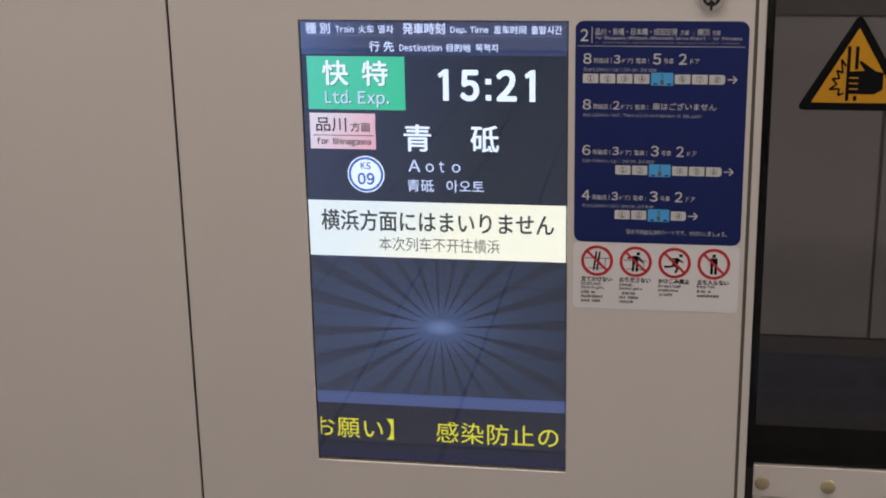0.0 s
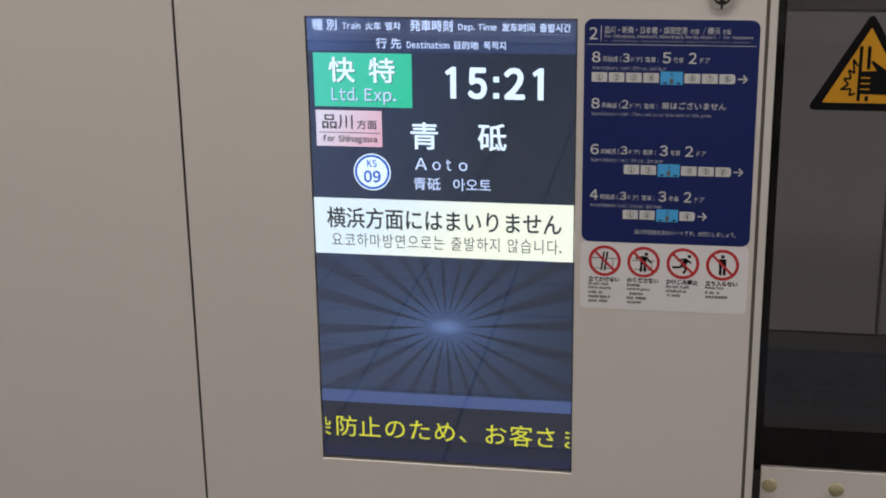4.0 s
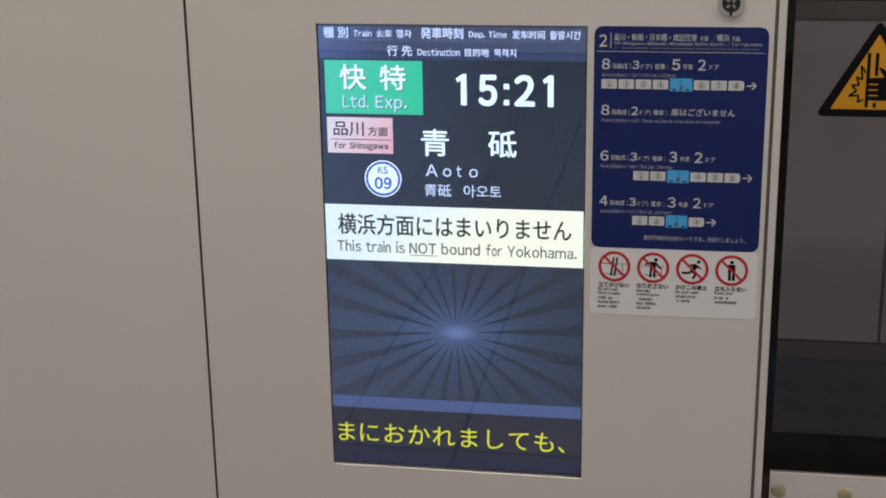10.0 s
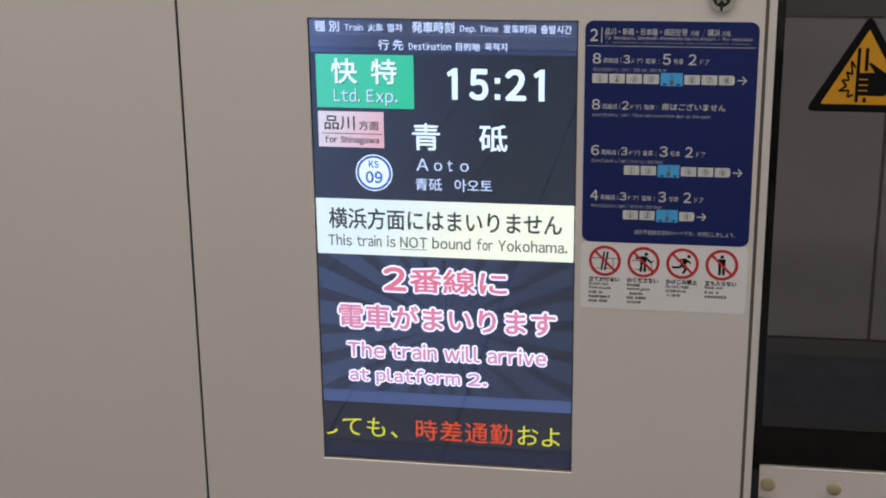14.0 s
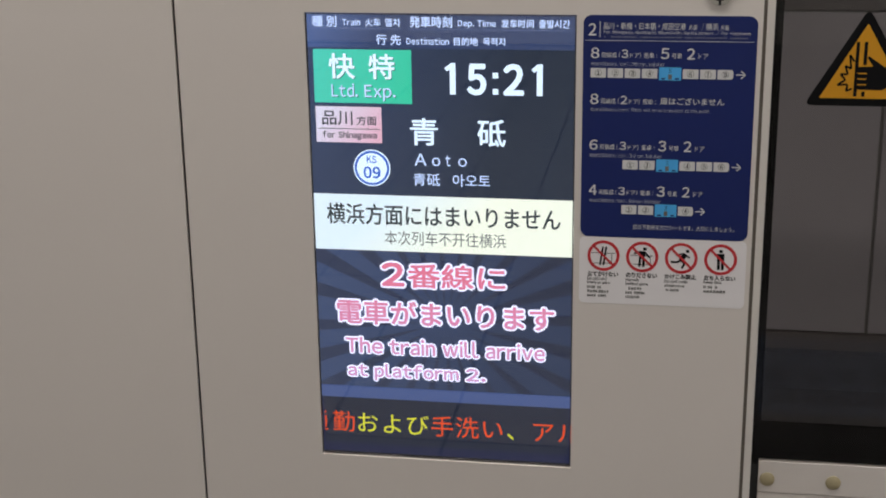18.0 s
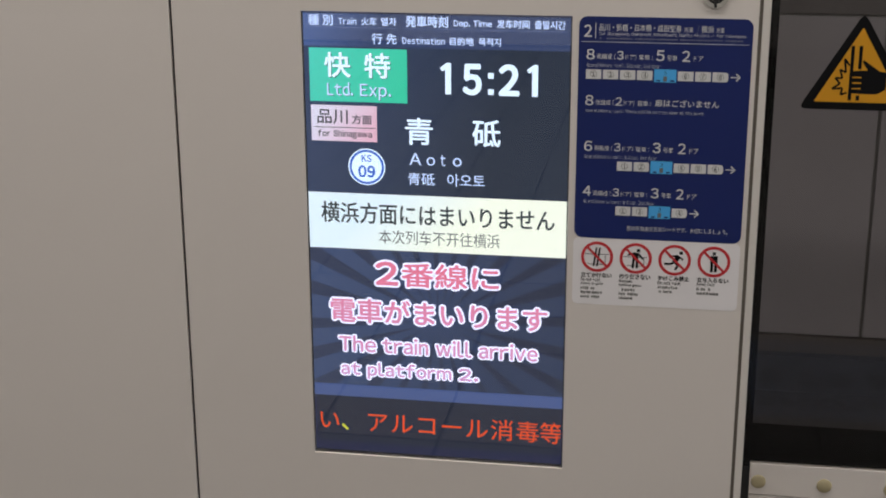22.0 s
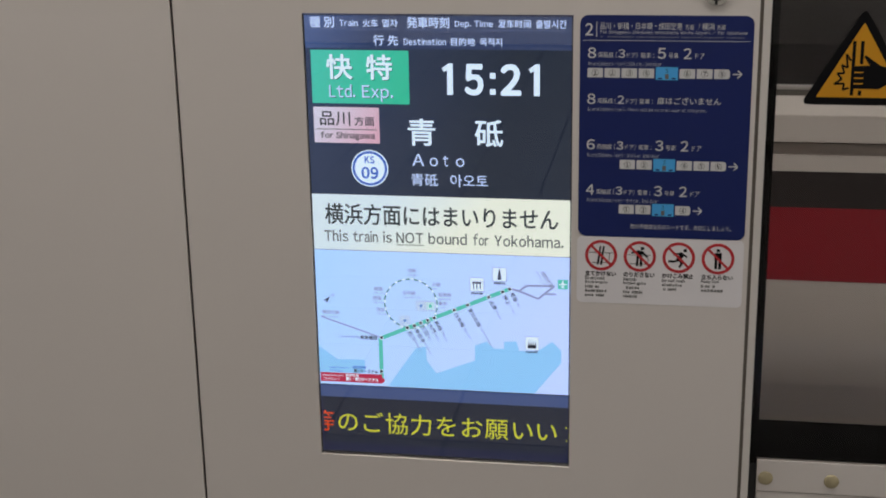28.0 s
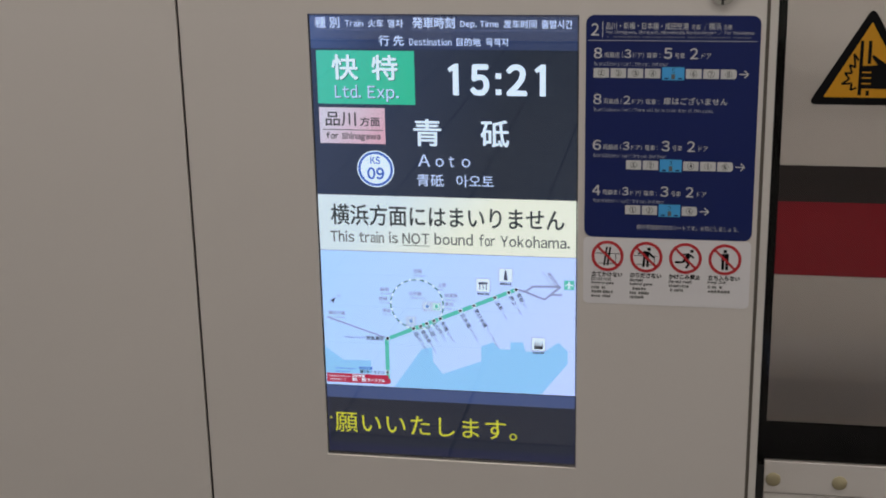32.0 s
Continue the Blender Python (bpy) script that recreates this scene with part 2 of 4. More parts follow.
S_RIM = glow("screen_letter_rim", lin(226, 228, 255), 1.45)
S_HEAD = sweep("screen_slate", lin(84, 108, 164), lin(60, 74, 112), (0.0, 1.197), (0.10, 1.147))
S_MAP = sweep("screen_map_lilac", lin(168, 208, 255), lin(186, 208, 255), (0.0, 0.80), (0.35, 0.66), 1.46)


# ---- building helpers ----
def part(name, bm, mat, parent=None, label=""):
    """Links a bmesh, drawn in the place's own metres, as one mesh object under its thing."""
    me = bpy.data.meshes.new(name)
    bmesh.ops.recalc_face_normals(bm, faces=bm.faces[:])
    bm.to_mesh(me)
    bm.free()
    return hang(name, me, mat, parent, label)


def hang(name, me, mat, parent=None, label=""):
    if mat and not me.materials:
        me.materials.append(mat)
    ob = new(name, me)
    if parent:
        ob.parent = parent
        home = parent.get("home", (0, 0, 0))
        ob.matrix_parent_inverse = Matrix.Translation((-home[0], -home[1], -home[2]))
    if label:
        ob["label"] = label
    return ob


def thing(name, at, label, category, group="", kind=""):
    """An Empty at the base of a thing; its parts are drawn in the place's metres."""
    ob = new(name)
    ob.empty_display_size = 0.05
    ob.location = at
    ob["home"] = at
    return tagged(ob, label, category, group, kind)


def box(bm, x0, x1, y0, y1, z0, z1, bevel=0.0, seg=2):
    m = Matrix.LocRotScale(((x0 + x1) / 2, (y0 + y1) / 2, (z0 + z1) / 2), None, (x1 - x0, y1 - y0, z1 - z0))
    verts = bmesh.ops.create_cube(bm, size=1.0, matrix=m)["verts"]
    if bevel:
        edges = list({e for v in verts for e in v.link_edges})
        bmesh.ops.bevel(bm, geom=edges, offset=bevel, segments=seg, profile=0.6, affect="EDGES")
    return bm


def block(name, dims, mat, parent=None, label="", bevel=0.0):
    return part(name, box(bmesh.new(), *dims, bevel=bevel), mat, parent, label)


def slab(bm, pts, y0, y1):
    """A sheet with the outline pts (x, z), from y0 (front) back to y1."""
    front = [bm.verts.new((x, y0, z)) for x, z in pts]
    back = [bm.verts.new((x, y1, z)) for x, z in pts]
    bm.faces.new(front)
    bm.faces.new(back[::-1])
    for i in range(len(pts)):
        j = (i + 1) % len(pts)
        bm.faces.new((front[i], back[i], back[j], front[j]))
    return bm


def rounded(x0, x1, z0, z1, r, n=6):
    out = []
    for cx, cz, a in ((x1 - r, z1 - r, 0), (x0 + r, z1 - r, 90), (x0 + r, z0 + r, 180), (x1 - r, z0 + r, 270)):
        for i in range(n + 1):
            t = radians(a + 90 * i / n)
            out.append((cx + r * math.cos(t), cz + r * math.sin(t)))
    return out


def disc(cx, cz, r, n=40, squash=1.0):
    return [(cx + r * math.cos(math.tau * i / n), cz + r * squash * math.sin(math.tau * i / n)) for i in range(n)]


def sheet(name, pts, y, mat, parent, label="", thick=0.0003):
    return part(name, slab(bmesh.new(), pts, y, y + thick), mat, parent, label)


def rect(x0, x1, z0, z1):
    return [(x0, z0), (x1, z0), (x1, z1), (x0, z1)]


def plate(name, x0, x1, z0, z1, y, mat, parent, label="", r=0.0, thick=0.0003):
    return sheet(name, rounded(x0, x1, z0, z1, r) if r else rect(x0, x1, z0, z1), y, mat, parent, label, thick)


def ring(bm, cx, cz, r0, r1, y0, y1, n=48):
    rows = []
    for r, y in ((r0, y0), (r1, y0), (r1, y1), (r0, y1)):
        rows.append([bm.verts.new((cx + r * math.cos(math.tau * i / n), y, cz + r * math.sin(math.tau * i / n))) for i in range(n)])
    for k in range(4):
        a, b = rows[k], rows[(k + 1) % 4]
        for i in range(n):
            bm.faces.new((a[i], a[(i + 1) % n], b[(i + 1) % n], b[i]))
    return bm


def stroke(bm, pts, width, y0, y1):
    """A flat line of a given width along pts (x, z)."""
    for (xa, za), (xb, zb) in zip(pts, pts[1:]):
        d = math.hypot(xb - xa, zb - za) or 1
        ox, oz = -(zb - za) / d * width / 2, (xb - xa) / d * width / 2
        slab(bm, [(xa + ox, za + oz), (xb + ox, zb + oz), (xb - ox, zb - oz), (xa - ox, za - oz)], y0, y1)
    return bm


def line(name, pts, width, y, mat, parent, label="", thick=0.0003):
    return part(name, stroke(bmesh.new(), pts, width, y, y + thick), mat, parent, label)


GLYPHS = {}


def glyph_mesh(body):
    """The outline of a text in the built-in font, flat in x and y. Latin letters take their wide forms, set close together."""
    if body not in GLYPHS:
        if len(body) > 1 and any(33 <= ord(c) <= 126 for c in body):
            x, verts, faces = 0.0, [], []
            for c in body:
                if c == " ":
                    x += 0.36
                    continue
                latin = 33 <= ord(c) <= 126
                co, fs = glyph_mesh(c)
                lo, hi = co[:, 0].min(), co[:, 0].max()
                base = len(verts)
                verts += [(px - (lo if latin else 0) + x, py, 0.0) for px, py, _ in co]
                faces += [tuple(base + i for i in f) for f in fs]
                x += hi - lo + 0.125 if latin else 1.0
            GLYPHS[body] = (np.array(verts), faces)
            return GLYPHS[body]
        cu = bpy.data.curves.new("writing", "FONT")
        cu.body, cu.size, cu.resolution_u = chr(ord(body) + 0xFEE0) if len(body) == 1 and 33 <= ord(body) <= 126 else body, 1.0, 3
        ob = new("writing", cu)
        deps = bpy.context.evaluated_depsgraph_get()
        me = bpy.data.meshes.new_from_object(ob.evaluated_get(deps))
        co = np.empty(len(me.vertices) * 3)
        me.vertices.foreach_get("co", co)
        GLYPHS[body] = (co.reshape(-1, 3), [tuple(p.vertices) for p in me.polygons])
        bpy.data.objects.remove(ob)
        bpy.data.curves.remove(cu)
        bpy.data.meshes.remove(me)
    return GLYPHS[body]


def write(name, body, x0, x1, z0, z1, y, mat, parent, label="", bold=0.0, turn=0.0):
    """A text that fills the box x0..x1, z0..z1 on a plane facing the platform; bold thickens its strokes by stamping it round a small circle (in parts of the height)."""
    co, faces = glyph_mesh(body)
    lo, hi = co.min(axis=0), co.max(axis=0)
    r = bold * (z1 - z0)
    u = (co[:, 0] - lo[0]) / (hi[0] - lo[0]) * (x1 - x0 - 2 * r) + x0 + r
    v = (co[:, 1] - lo[1]) / (hi[1] - lo[1]) * (z1 - z0 - 2 * r) + z0 + r
    if turn:
        c, s = math.cos(radians(turn)), math.sin(radians(turn))
        u, v = x0 + (u - x0) * c - (v - z0) * s, z0 + (u - x0) * s + (v - z0) * c
    steps = 1 if not bold else (6 if bold < 0.05 else 12)
    verts, polys = [], []
    for k in range(steps):
        du, dv = (r * math.cos(math.tau * k / steps), r * math.sin(math.tau * k / steps)) if bold else (0, 0)
        base = len(verts)
        verts += [(a + du, y + 0.00001 * k, b + dv) for a, b in zip(u, v)]
        polys += [tuple(base + i for i in f) for f in faces]
    me = bpy.data.meshes.new(name)
    me.from_pydata(verts, [], polys)
    return hang(name, me, mat, parent, label)


def phrase(name, words, z0, z1, y, mat, parent, label="", bold=0.0, steps=6):
    """One line of words, each given as (text, x0, x1), on one baseline and at one letter height."""
    sets = [(glyph_mesh(body), x0, x1) for body, x0, x1 in words]
    lo, hi = min(g[0][:, 1].min() for g, _, _ in sets), max(g[0][:, 1].max() for g, _, _ in sets)
    r = bold * (z1 - z0)
    verts, polys = [], []
    for (co, faces), x0, x1 in sets:
        left, right = co[:, 0].min(), co[:, 0].max()
        for k in range(steps if bold else 1):
            du, dv = r * math.cos(math.tau * k / steps), r * math.sin(math.tau * k / steps)
            base = len(verts)
            verts += [(x0 + r + (a - left) / (right - left) * (x1 - x0 - 2 * r) + du, y + 0.00001 * k, z0 + r + (b - lo) / (hi - lo) * (z1 - z0 - 2 * r) + dv) for a, b, _ in co]
            polys += [tuple(base + i for i in f) for f in faces]
    me = bpy.data.meshes.new(name)
    me.from_pydata(verts, [], polys)
    return hang(name, me, mat, parent, label)


def bars(name, x0, x1, z0, z1, y, mat, parent, count, turn=0.0):
    """Small writing that cannot be read, as a row of plain bars."""
    bm = bmesh.new()
    w, h = (x1 - x0) / count, z1 - z0
    odd = random.Random(round(x0 * 9000) + 31 * round(z0 * 9000) + count)
    for i in range(count):
        if count > 6 and odd.random() < 0.10:
            continue
        a = x0 + (i + odd.uniform(0.0, 0.12)) * w
        slab(bm, rect(a, a + w * odd.uniform(0.55, 0.88), z0 - odd.uniform(0, 0.18) * h, z1 + odd.uniform(-0.12, 0.2) * h), y, y + 0.0002)
    if turn:
        bmesh.ops.rotate(bm, cent=(x0, y, z0), matrix=Matrix.Rotation(-radians(turn), 3, "Y"), verts=bm.verts[:])
    return part(name, bm, mat, parent)


# ---- the setting ----
SHEET = 0.0040           # thickness of the door unit's steel skin
TOP, BASE = 1.30, 0.02   # height of the platform doors

# platform floor with a grid of small tiles
PITCH = 0.3040
X0 = 0.006
platform = tagged(block("floor", (-16, 18, -7.0, 0.42, -0.30, -0.004), JOINT), "grey tiled station platform floor with dark joints", "floor", kind="structure")
block("platform_edge", (-16, 18, 0.42, 0.50, -1.05, 0.0), CONCRETE)
tagged(bpy.data.objects["platform_edge"], "concrete edge of the station platform", "platform edge", kind="structure")
track = tagged(block("ground", (-260, 260, 0.5, 4.6, -1.35, -1.10), BALLAST), "dark concrete track bed beside the platform", "track bed", kind="structure")
wall_far = tagged(block("wall_far", (-260, 260, 4.32, 4.7, -1.1, 4.2), CONCRETE), "grey panelled wall across the railway track", "wall", kind="structure")
tagged(block("wall_back", (-16, 18, -7.3, -7.0, -0.3, 3.1), CEILING), "plain pale station wall behind the platform", "wall", kind="structure")
tagged(block("wall_left", (-16.3, -16, -7.3, 0.5, -1.1, 3.1), CEILING), "plain pale end wall of the platform", "wall", kind="structure")
tagged(block("wall_right", (18, 18.3, -7.3, 0.5, -1.1, 3.1), CEILING), "plain pale end wall of the platform", "wall", kind="structure")
tagged(block("ceiling", (-16.3, 18.3, -7.3, 0.9, 2.95, 3.1), CEILING), "white station ceiling", "ceiling", kind="structure")
tagged(block("tunnel_ceiling", (-260, 260, 0.9, 4.7, 4.2, 4.4), CONCRETE), "concrete ceiling over the track", "ceiling", kind="structure")
tagged(block("upstand", (-260, 260, 0.82, 0.9, 2.95, 4.2), CONCRETE), "concrete drop wall at the ceiling edge", "wall", kind="structure")
for y in (1.75, 3.18):
    rail = thing("rail", (0, y, -1.1), "steel running rail on the track bed", "rail", kind="structure")
    bm = bmesh.new()
    box(bm, -260, 260, y - 0.06, y + 0.06, -1.10, -1.08)
    box(bm, -260, 260, y - 0.009, y + 0.009, -1.08, -0.99)
    box(bm, -260, 260, y - 0.033, y + 0.033, -0.99, -0.95)
    part("rail_profile", bm, RAILSTEEL, rail)

# lamps over the platform
for y in (-0.55, -3.6):
    fitting = thing("ceiling_lamp", (0.4, y, 2.95), "long white linear ceiling lamp", "lamp", "linear lamps over the platform")
    block("housing", (-6.7, 7.5, y - 0.11, y + 0.11, 2.90, 2.95), CEILING, fitting, bevel=0.004)
    block("diffuser", (-6.6, 7.4, y - 0.085, y + 0.085, 2.875, 2.90), LAMP, fitting, "glowing white diffuser")


# ---- the platform door unit ----
def skin(name, x0, x1, z0, z1, parent, label, hole=None):
    """A folded steel sheet with rounded rim, and an opening if given."""
    bm = bmesh.new()
    outer = rounded(x0, x1, z0, z1, 0.0015, 3)
    if not hole:
        slab(bm, outer, 0.0, SHEET)
        rim = outer
    else:
        xs, zs = (x0, hole[0], hole[1], x1), (z0, hole[2], hole[3], z1)
        grid = [[[bm.verts.new((x, y, z)) for z in zs] for x in xs] for y in (0.0, SHEET)]
        for i in range(3):
            for k in range(3):
                if (i, k) != (1, 1):
                    for g in grid:
                        bm.faces.new((g[i][k], g[i + 1][k], g[i + 1][k + 1], g[i][k + 1]))
        for i, k, j, m in [(i, e, i + 1, e) for i in range(3) for e in (0, 3)] + [(e, k, e, k + 1) for k in range(3) for e in (0, 3)] + [(1, 1, 2, 1), (1, 2, 2, 2), (1, 1, 1, 2), (2, 1, 2, 2)]:
            bm.faces.new((grid[0][i][k], grid[0][j][m], grid[1][j][m], grid[1][i][k]))
    return part(name, bm, PAINT, parent, label)


W, H, Z0 = 0.392, 0.697, 0.50
unit = thing("platform_door_case", (0.23, 0.1, 0.0), "cream painted steel platform door housing beside the track", "platform door")
skin("front_panel", -0.1970, 0.6492, BASE, TOP - 0.03, unit, "cream sheet with an opening for the screen", hole=(-0.0022, W + 0.0003, Z0 - 0.0028, Z0 + H + 0.0005))
skin("front_panel", -1.65, -0.2013, BASE, TOP - 0.03, unit, "plain cream sheet")
block("joint_seal", (-0.2013, -0.1970, 0.006, 0.02, BASE, TOP - 0.03), RUBBER, unit, "black shadow joint")
block("joint_seal", (0.6492, 0.6542, 0.0012, 0.02, BASE, TOP - 0.03), SEAL, unit, "dark grey joint")
block("corner_post", (0.6542, 0.6650, -0.001, 0.16, BASE, TOP - 0.03), POST, unit, "silver grey edge post", bevel=0.0015)
block("top_cap", (-1.65, 0.665, -0.004, 0.20, TOP - 0.03, TOP), POST, unit, bevel=0.004)
block("plinth", (-1.65, 0.665, 0.004, 0.19, 0.0, BASE), RUBBER, unit)
block("back_panel", (-1.65, 0.654, 0.19, 0.20, BASE, TOP - 0.03), PAINT, unit)
block("end_panel", (-1.65, -1.64, 0.0, 0.20, BASE, TOP - 0.03), PAINT, unit)

# key lock above the sign
lock = thing("key_lock", (0.589, 0.0, 1.231), "round steel key lock in the cream panel", "lock")
part("lock_ring", ring(bmesh.new(), 0.589, 1.231, 0.0125, 0.0185, -0.0035, 0.0), SATIN, lock, "satin steel rim")
part("lock_core", slab(bmesh.new(), disc(0.589, 1.231, 0.0124, 32), -0.0022, 0.0), RUBBER, lock, "black core")
bm = bmesh.new()
for a in (45, 135, 225, 315):
    c, s = math.cos(radians(a)), math.sin(radians(a))
    stroke(bm, [(0.589 + 0.003 * c, 1.231 + 0.003 * s), (0.589 + 0.0085 * c, 1.231 + 0.0085 * s)], 0.0035, -0.0032, -0.0021)
part("lock_cross", bm, STEEL, lock)
part("key_slot", slab(bmesh.new(), rect(0.5872, 0.5908, 1.2135, 1.2215), -0.0037, -0.0021), RUBBER, lock)

# glazed sliding door leaf
leaf = thing("sliding_door", (1.25, 0.05, 0.0), "glazed sliding platform door with black rim and cream lower rail", "platform door")
GX0, GX1 = 0.6655, 1.86
block("glass_pane", (GX0, GX1, 0.048, 0.054, 0.500, 1.255), DOORGLASS, leaf, "tinted glass pane")
for r, label in (((GX0, 0.6800, 0.500, 1.255), "black printed rim"), ((GX1 - 0.012, GX1, 0.500, 1.255), ""), ((0.6800, GX1 - 0.012, 0.500, 0.5705), "wide black printed rim"), ((0.6800, GX1 - 0.012, 1.2285, 1.255), "")):
    plate("glass_rim", *r, 0.0545, PRINT, leaf, label, thick=0.001)
block("edge_strip", (GX0, 0.6795, 0.0475, 0.066, 0.03, 0.4998), RUBBER, leaf, "black rubber edge strip", bevel=0.0015)
block("lower_rail", (0.6797, GX1, 0.0455, 0.066, 0.4545, 0.5070), PAINT, leaf, "cream rail", bevel=0.0008)
block("lower_panel", (0.6797, GX1, 0.0470, 0.064, 0.03, 0.4525), PAINT, leaf, bevel=0.002)
block("top_rail", (GX0, GX1, 0.040, 0.066, 1.255, 1.30), POST, leaf, bevel=0.003)
for i in range(12):
    x = 0.6935 + 0.0995 * i
    bm = bmesh.new()
    bmesh.ops.create_uvsphere(bm, u_segments=20, v_segments=10, radius=0.0117, matrix=Matrix.LocRotScale((x, 0.0457, 0.4765), None, (1, 0.35, 1)))
    part("rivet_cap", bm, CAP, leaf, "ivory plastic cap")
skin2 = thing("platform_door_post", (2.3, 0.1, 0.0), "cream painted steel platform door housing", "platform door")
block("housing", (1.88, 3.6, 0.0, 0.2, BASE, TOP), PAINT, skin2, bevel=0.003)

# crush warning triangle on the glass
tri = thing("warning_sticker", (0.793, 0.0475, 1.068), "yellow and black triangular crush warning sticker", "sticker")


def rounded_triangle(cx, z0, half, height, r):
    pts = [(cx - half, z0), (cx + half, z0), (cx, z0 + height)]
    out = []
    for i in range(3):
        p, a, b = Vector(pts[i]), Vector(pts[i - 1]), Vector(pts[(i + 1) % 3])
        u, v = (a - p).normalized(), (b - p).normalized()
        for k in range(7):
            s = k / 6
            q = p + u * r * (1 - s) ** 2 + v * r * s ** 2
            out.append((q.x, q.y))
    return out


sheet("border", rounded_triangle(0.7955, 1.0655, 0.0820, 0.1390, 0.013), 0.0477, INK, tri, "black border")
sheet("field", rounded_triangle(0.7955, 1.0765, 0.0610, 0.1065, 0.002), 0.0474, YELLOW, tri, "yellow field")
line("door_edge_mark", [(0.7835, 1.0795), (0.7835, 1.157)], 0.0047, 0.0471, INK, tri)
line("door_edge_mark", [(0.7945, 1.1245), (0.7945, 1.157)], 0.0047, 0.0471, INK, tri)
line("door_edge_mark", [(0.7945, 1.0795), (0.7945, 1.0865)], 0.0047, 0.0471, INK, tri)
sheet("block_mark", [(0.7855, 1.0895), (0.820, 1.0890), (0.832, 1.096), (0.832, 1.120), (0.8215, 1.122), (0.800, 1.137), (0.7975, 1.135), (0.806, 1.1225), (0.7855, 1.1215)], 0.0471, INK, tri)
for z in (1.0965, 1.1045, 1.1125):
    line("slit_mark", [(0.7855, z), (0.798, z)], 0.0018, 0.0469, YELLOW, tri)
line("shock_mark", [(0.7790, 1.0905), (0.7710, 1.0870), (0.7725, 1.0965), (0.7585, 1.0955), (0.7690, 1.1030), (0.7620, 1.1110), (0.7720, 1.1110), (0.7680, 1.1230), (0.7760, 1.1190), (0.7735, 1.1385), (0.7800, 1.1290)], 0.0028, 0.0471, INK, tri)


# ---- boarding sign ----
sign = thing("boarding_sign", (0.522, 0.0, 0.878), "navy blue boarding position sign with white writing", "sign")
FY = -0.0006
plate("board", 0.4020, 0.6425, 0.8738, 1.1980, FY, NAVY, sign, "navy blue vinyl", r=0.012, thick=0.0006)
TY = FY - 0.0003
write("number", "2", 0.4090, 0.4200, 1.1690, 1.1865, TY, SIGNWHITE, sign, bold=0.02)
plate("rule", 0.4247, 0.4257, 1.1670, 1.1890, TY, SIGNWHITE, sign)
write("heading", "品川・新橋・日本橋・成田空港", 0.4300, 0.5440, 1.1780, 1.1880, TY, SIGNWHITE, sign, bold=0.004)
write("heading", "方面", 0.5480, 0.5600, 1.1785, 1.1855, TY, SIGNWHITE, sign)
write("heading", "/", 0.5650, 0.5690, 1.1775, 1.1885, TY, SIGNWHITE, sign)
write("heading", "横浜", 0.5715, 0.5885, 1.1780, 1.1880, TY, SIGNWHITE, sign, bold=0.004)
write("heading", "方面", 0.5915, 0.6030, 1.1785, 1.1855, TY, SIGNWHITE, sign)
write("subheading", "for Shinagawa, Shimbashi, Nihombashi, Narita Airport / for Yokohama", 0.4300, 0.6330, 1.1705, 1.1770, TY, SIGNWHITE, sign)
bars("small_print", 0.4310, 0.6300, 1.1667, 1.1684, TY, GREYPRINT, sign, 64)
plate("rule", 0.4050, 0.6380, 1.1620, 1.1628, TY, DIMWHITE, sign)


def sign_row(z, cars, doors, car=None, note=None, sub=""):
    """One line of the boarding sign, with big figures and small words."""
    write("figure", cars, 0.4130, 0.4250, z, z + 0.0152, TY, SIGNWHITE, sign, bold=0.02)
    write("sign_text", "両編成 (", 0.4280, 0.4540, z + 0.0008, z + 0.0090, TY, SIGNWHITE, sign)
    write("figure", doors, 0.4560, 0.4655, z + 0.0008, z + 0.0130, TY, SIGNWHITE, sign, bold=0.02)
    write("sign_text", "ドア) 電車 :", 0.4680, 0.5060, z + 0.0008, z + 0.0088, TY, SIGNWHITE, sign)
    if car:
        write("figure", car, 0.5110, 0.5225, z, z + 0.0155, TY, SIGNWHITE, sign, bold=0.02)
        write("sign_text", "号車", 0.5260, 0.5400, z + 0.0008, z + 0.0088, TY, SIGNWHITE, sign)
        write("figure", "2", 0.5470, 0.5580, z, z + 0.0155, TY, SIGNWHITE, sign, bold=0.02)
        write("sign_text", "ドア", 0.5630, 0.5760, z + 0.0008, z + 0.0085, TY, SIGNWHITE, sign)
    if note:
        write("sign_text", note, 0.5120, 0.6010, z + 0.0010, z + 0.0115, TY, SIGNWHITE, sign, bold=0.01)
    write("small_text", sub, 0.4140, 0.5820 if note else 0.5170, z - 0.0110, z - 0.0042, TY, DIMWHITE, sign)


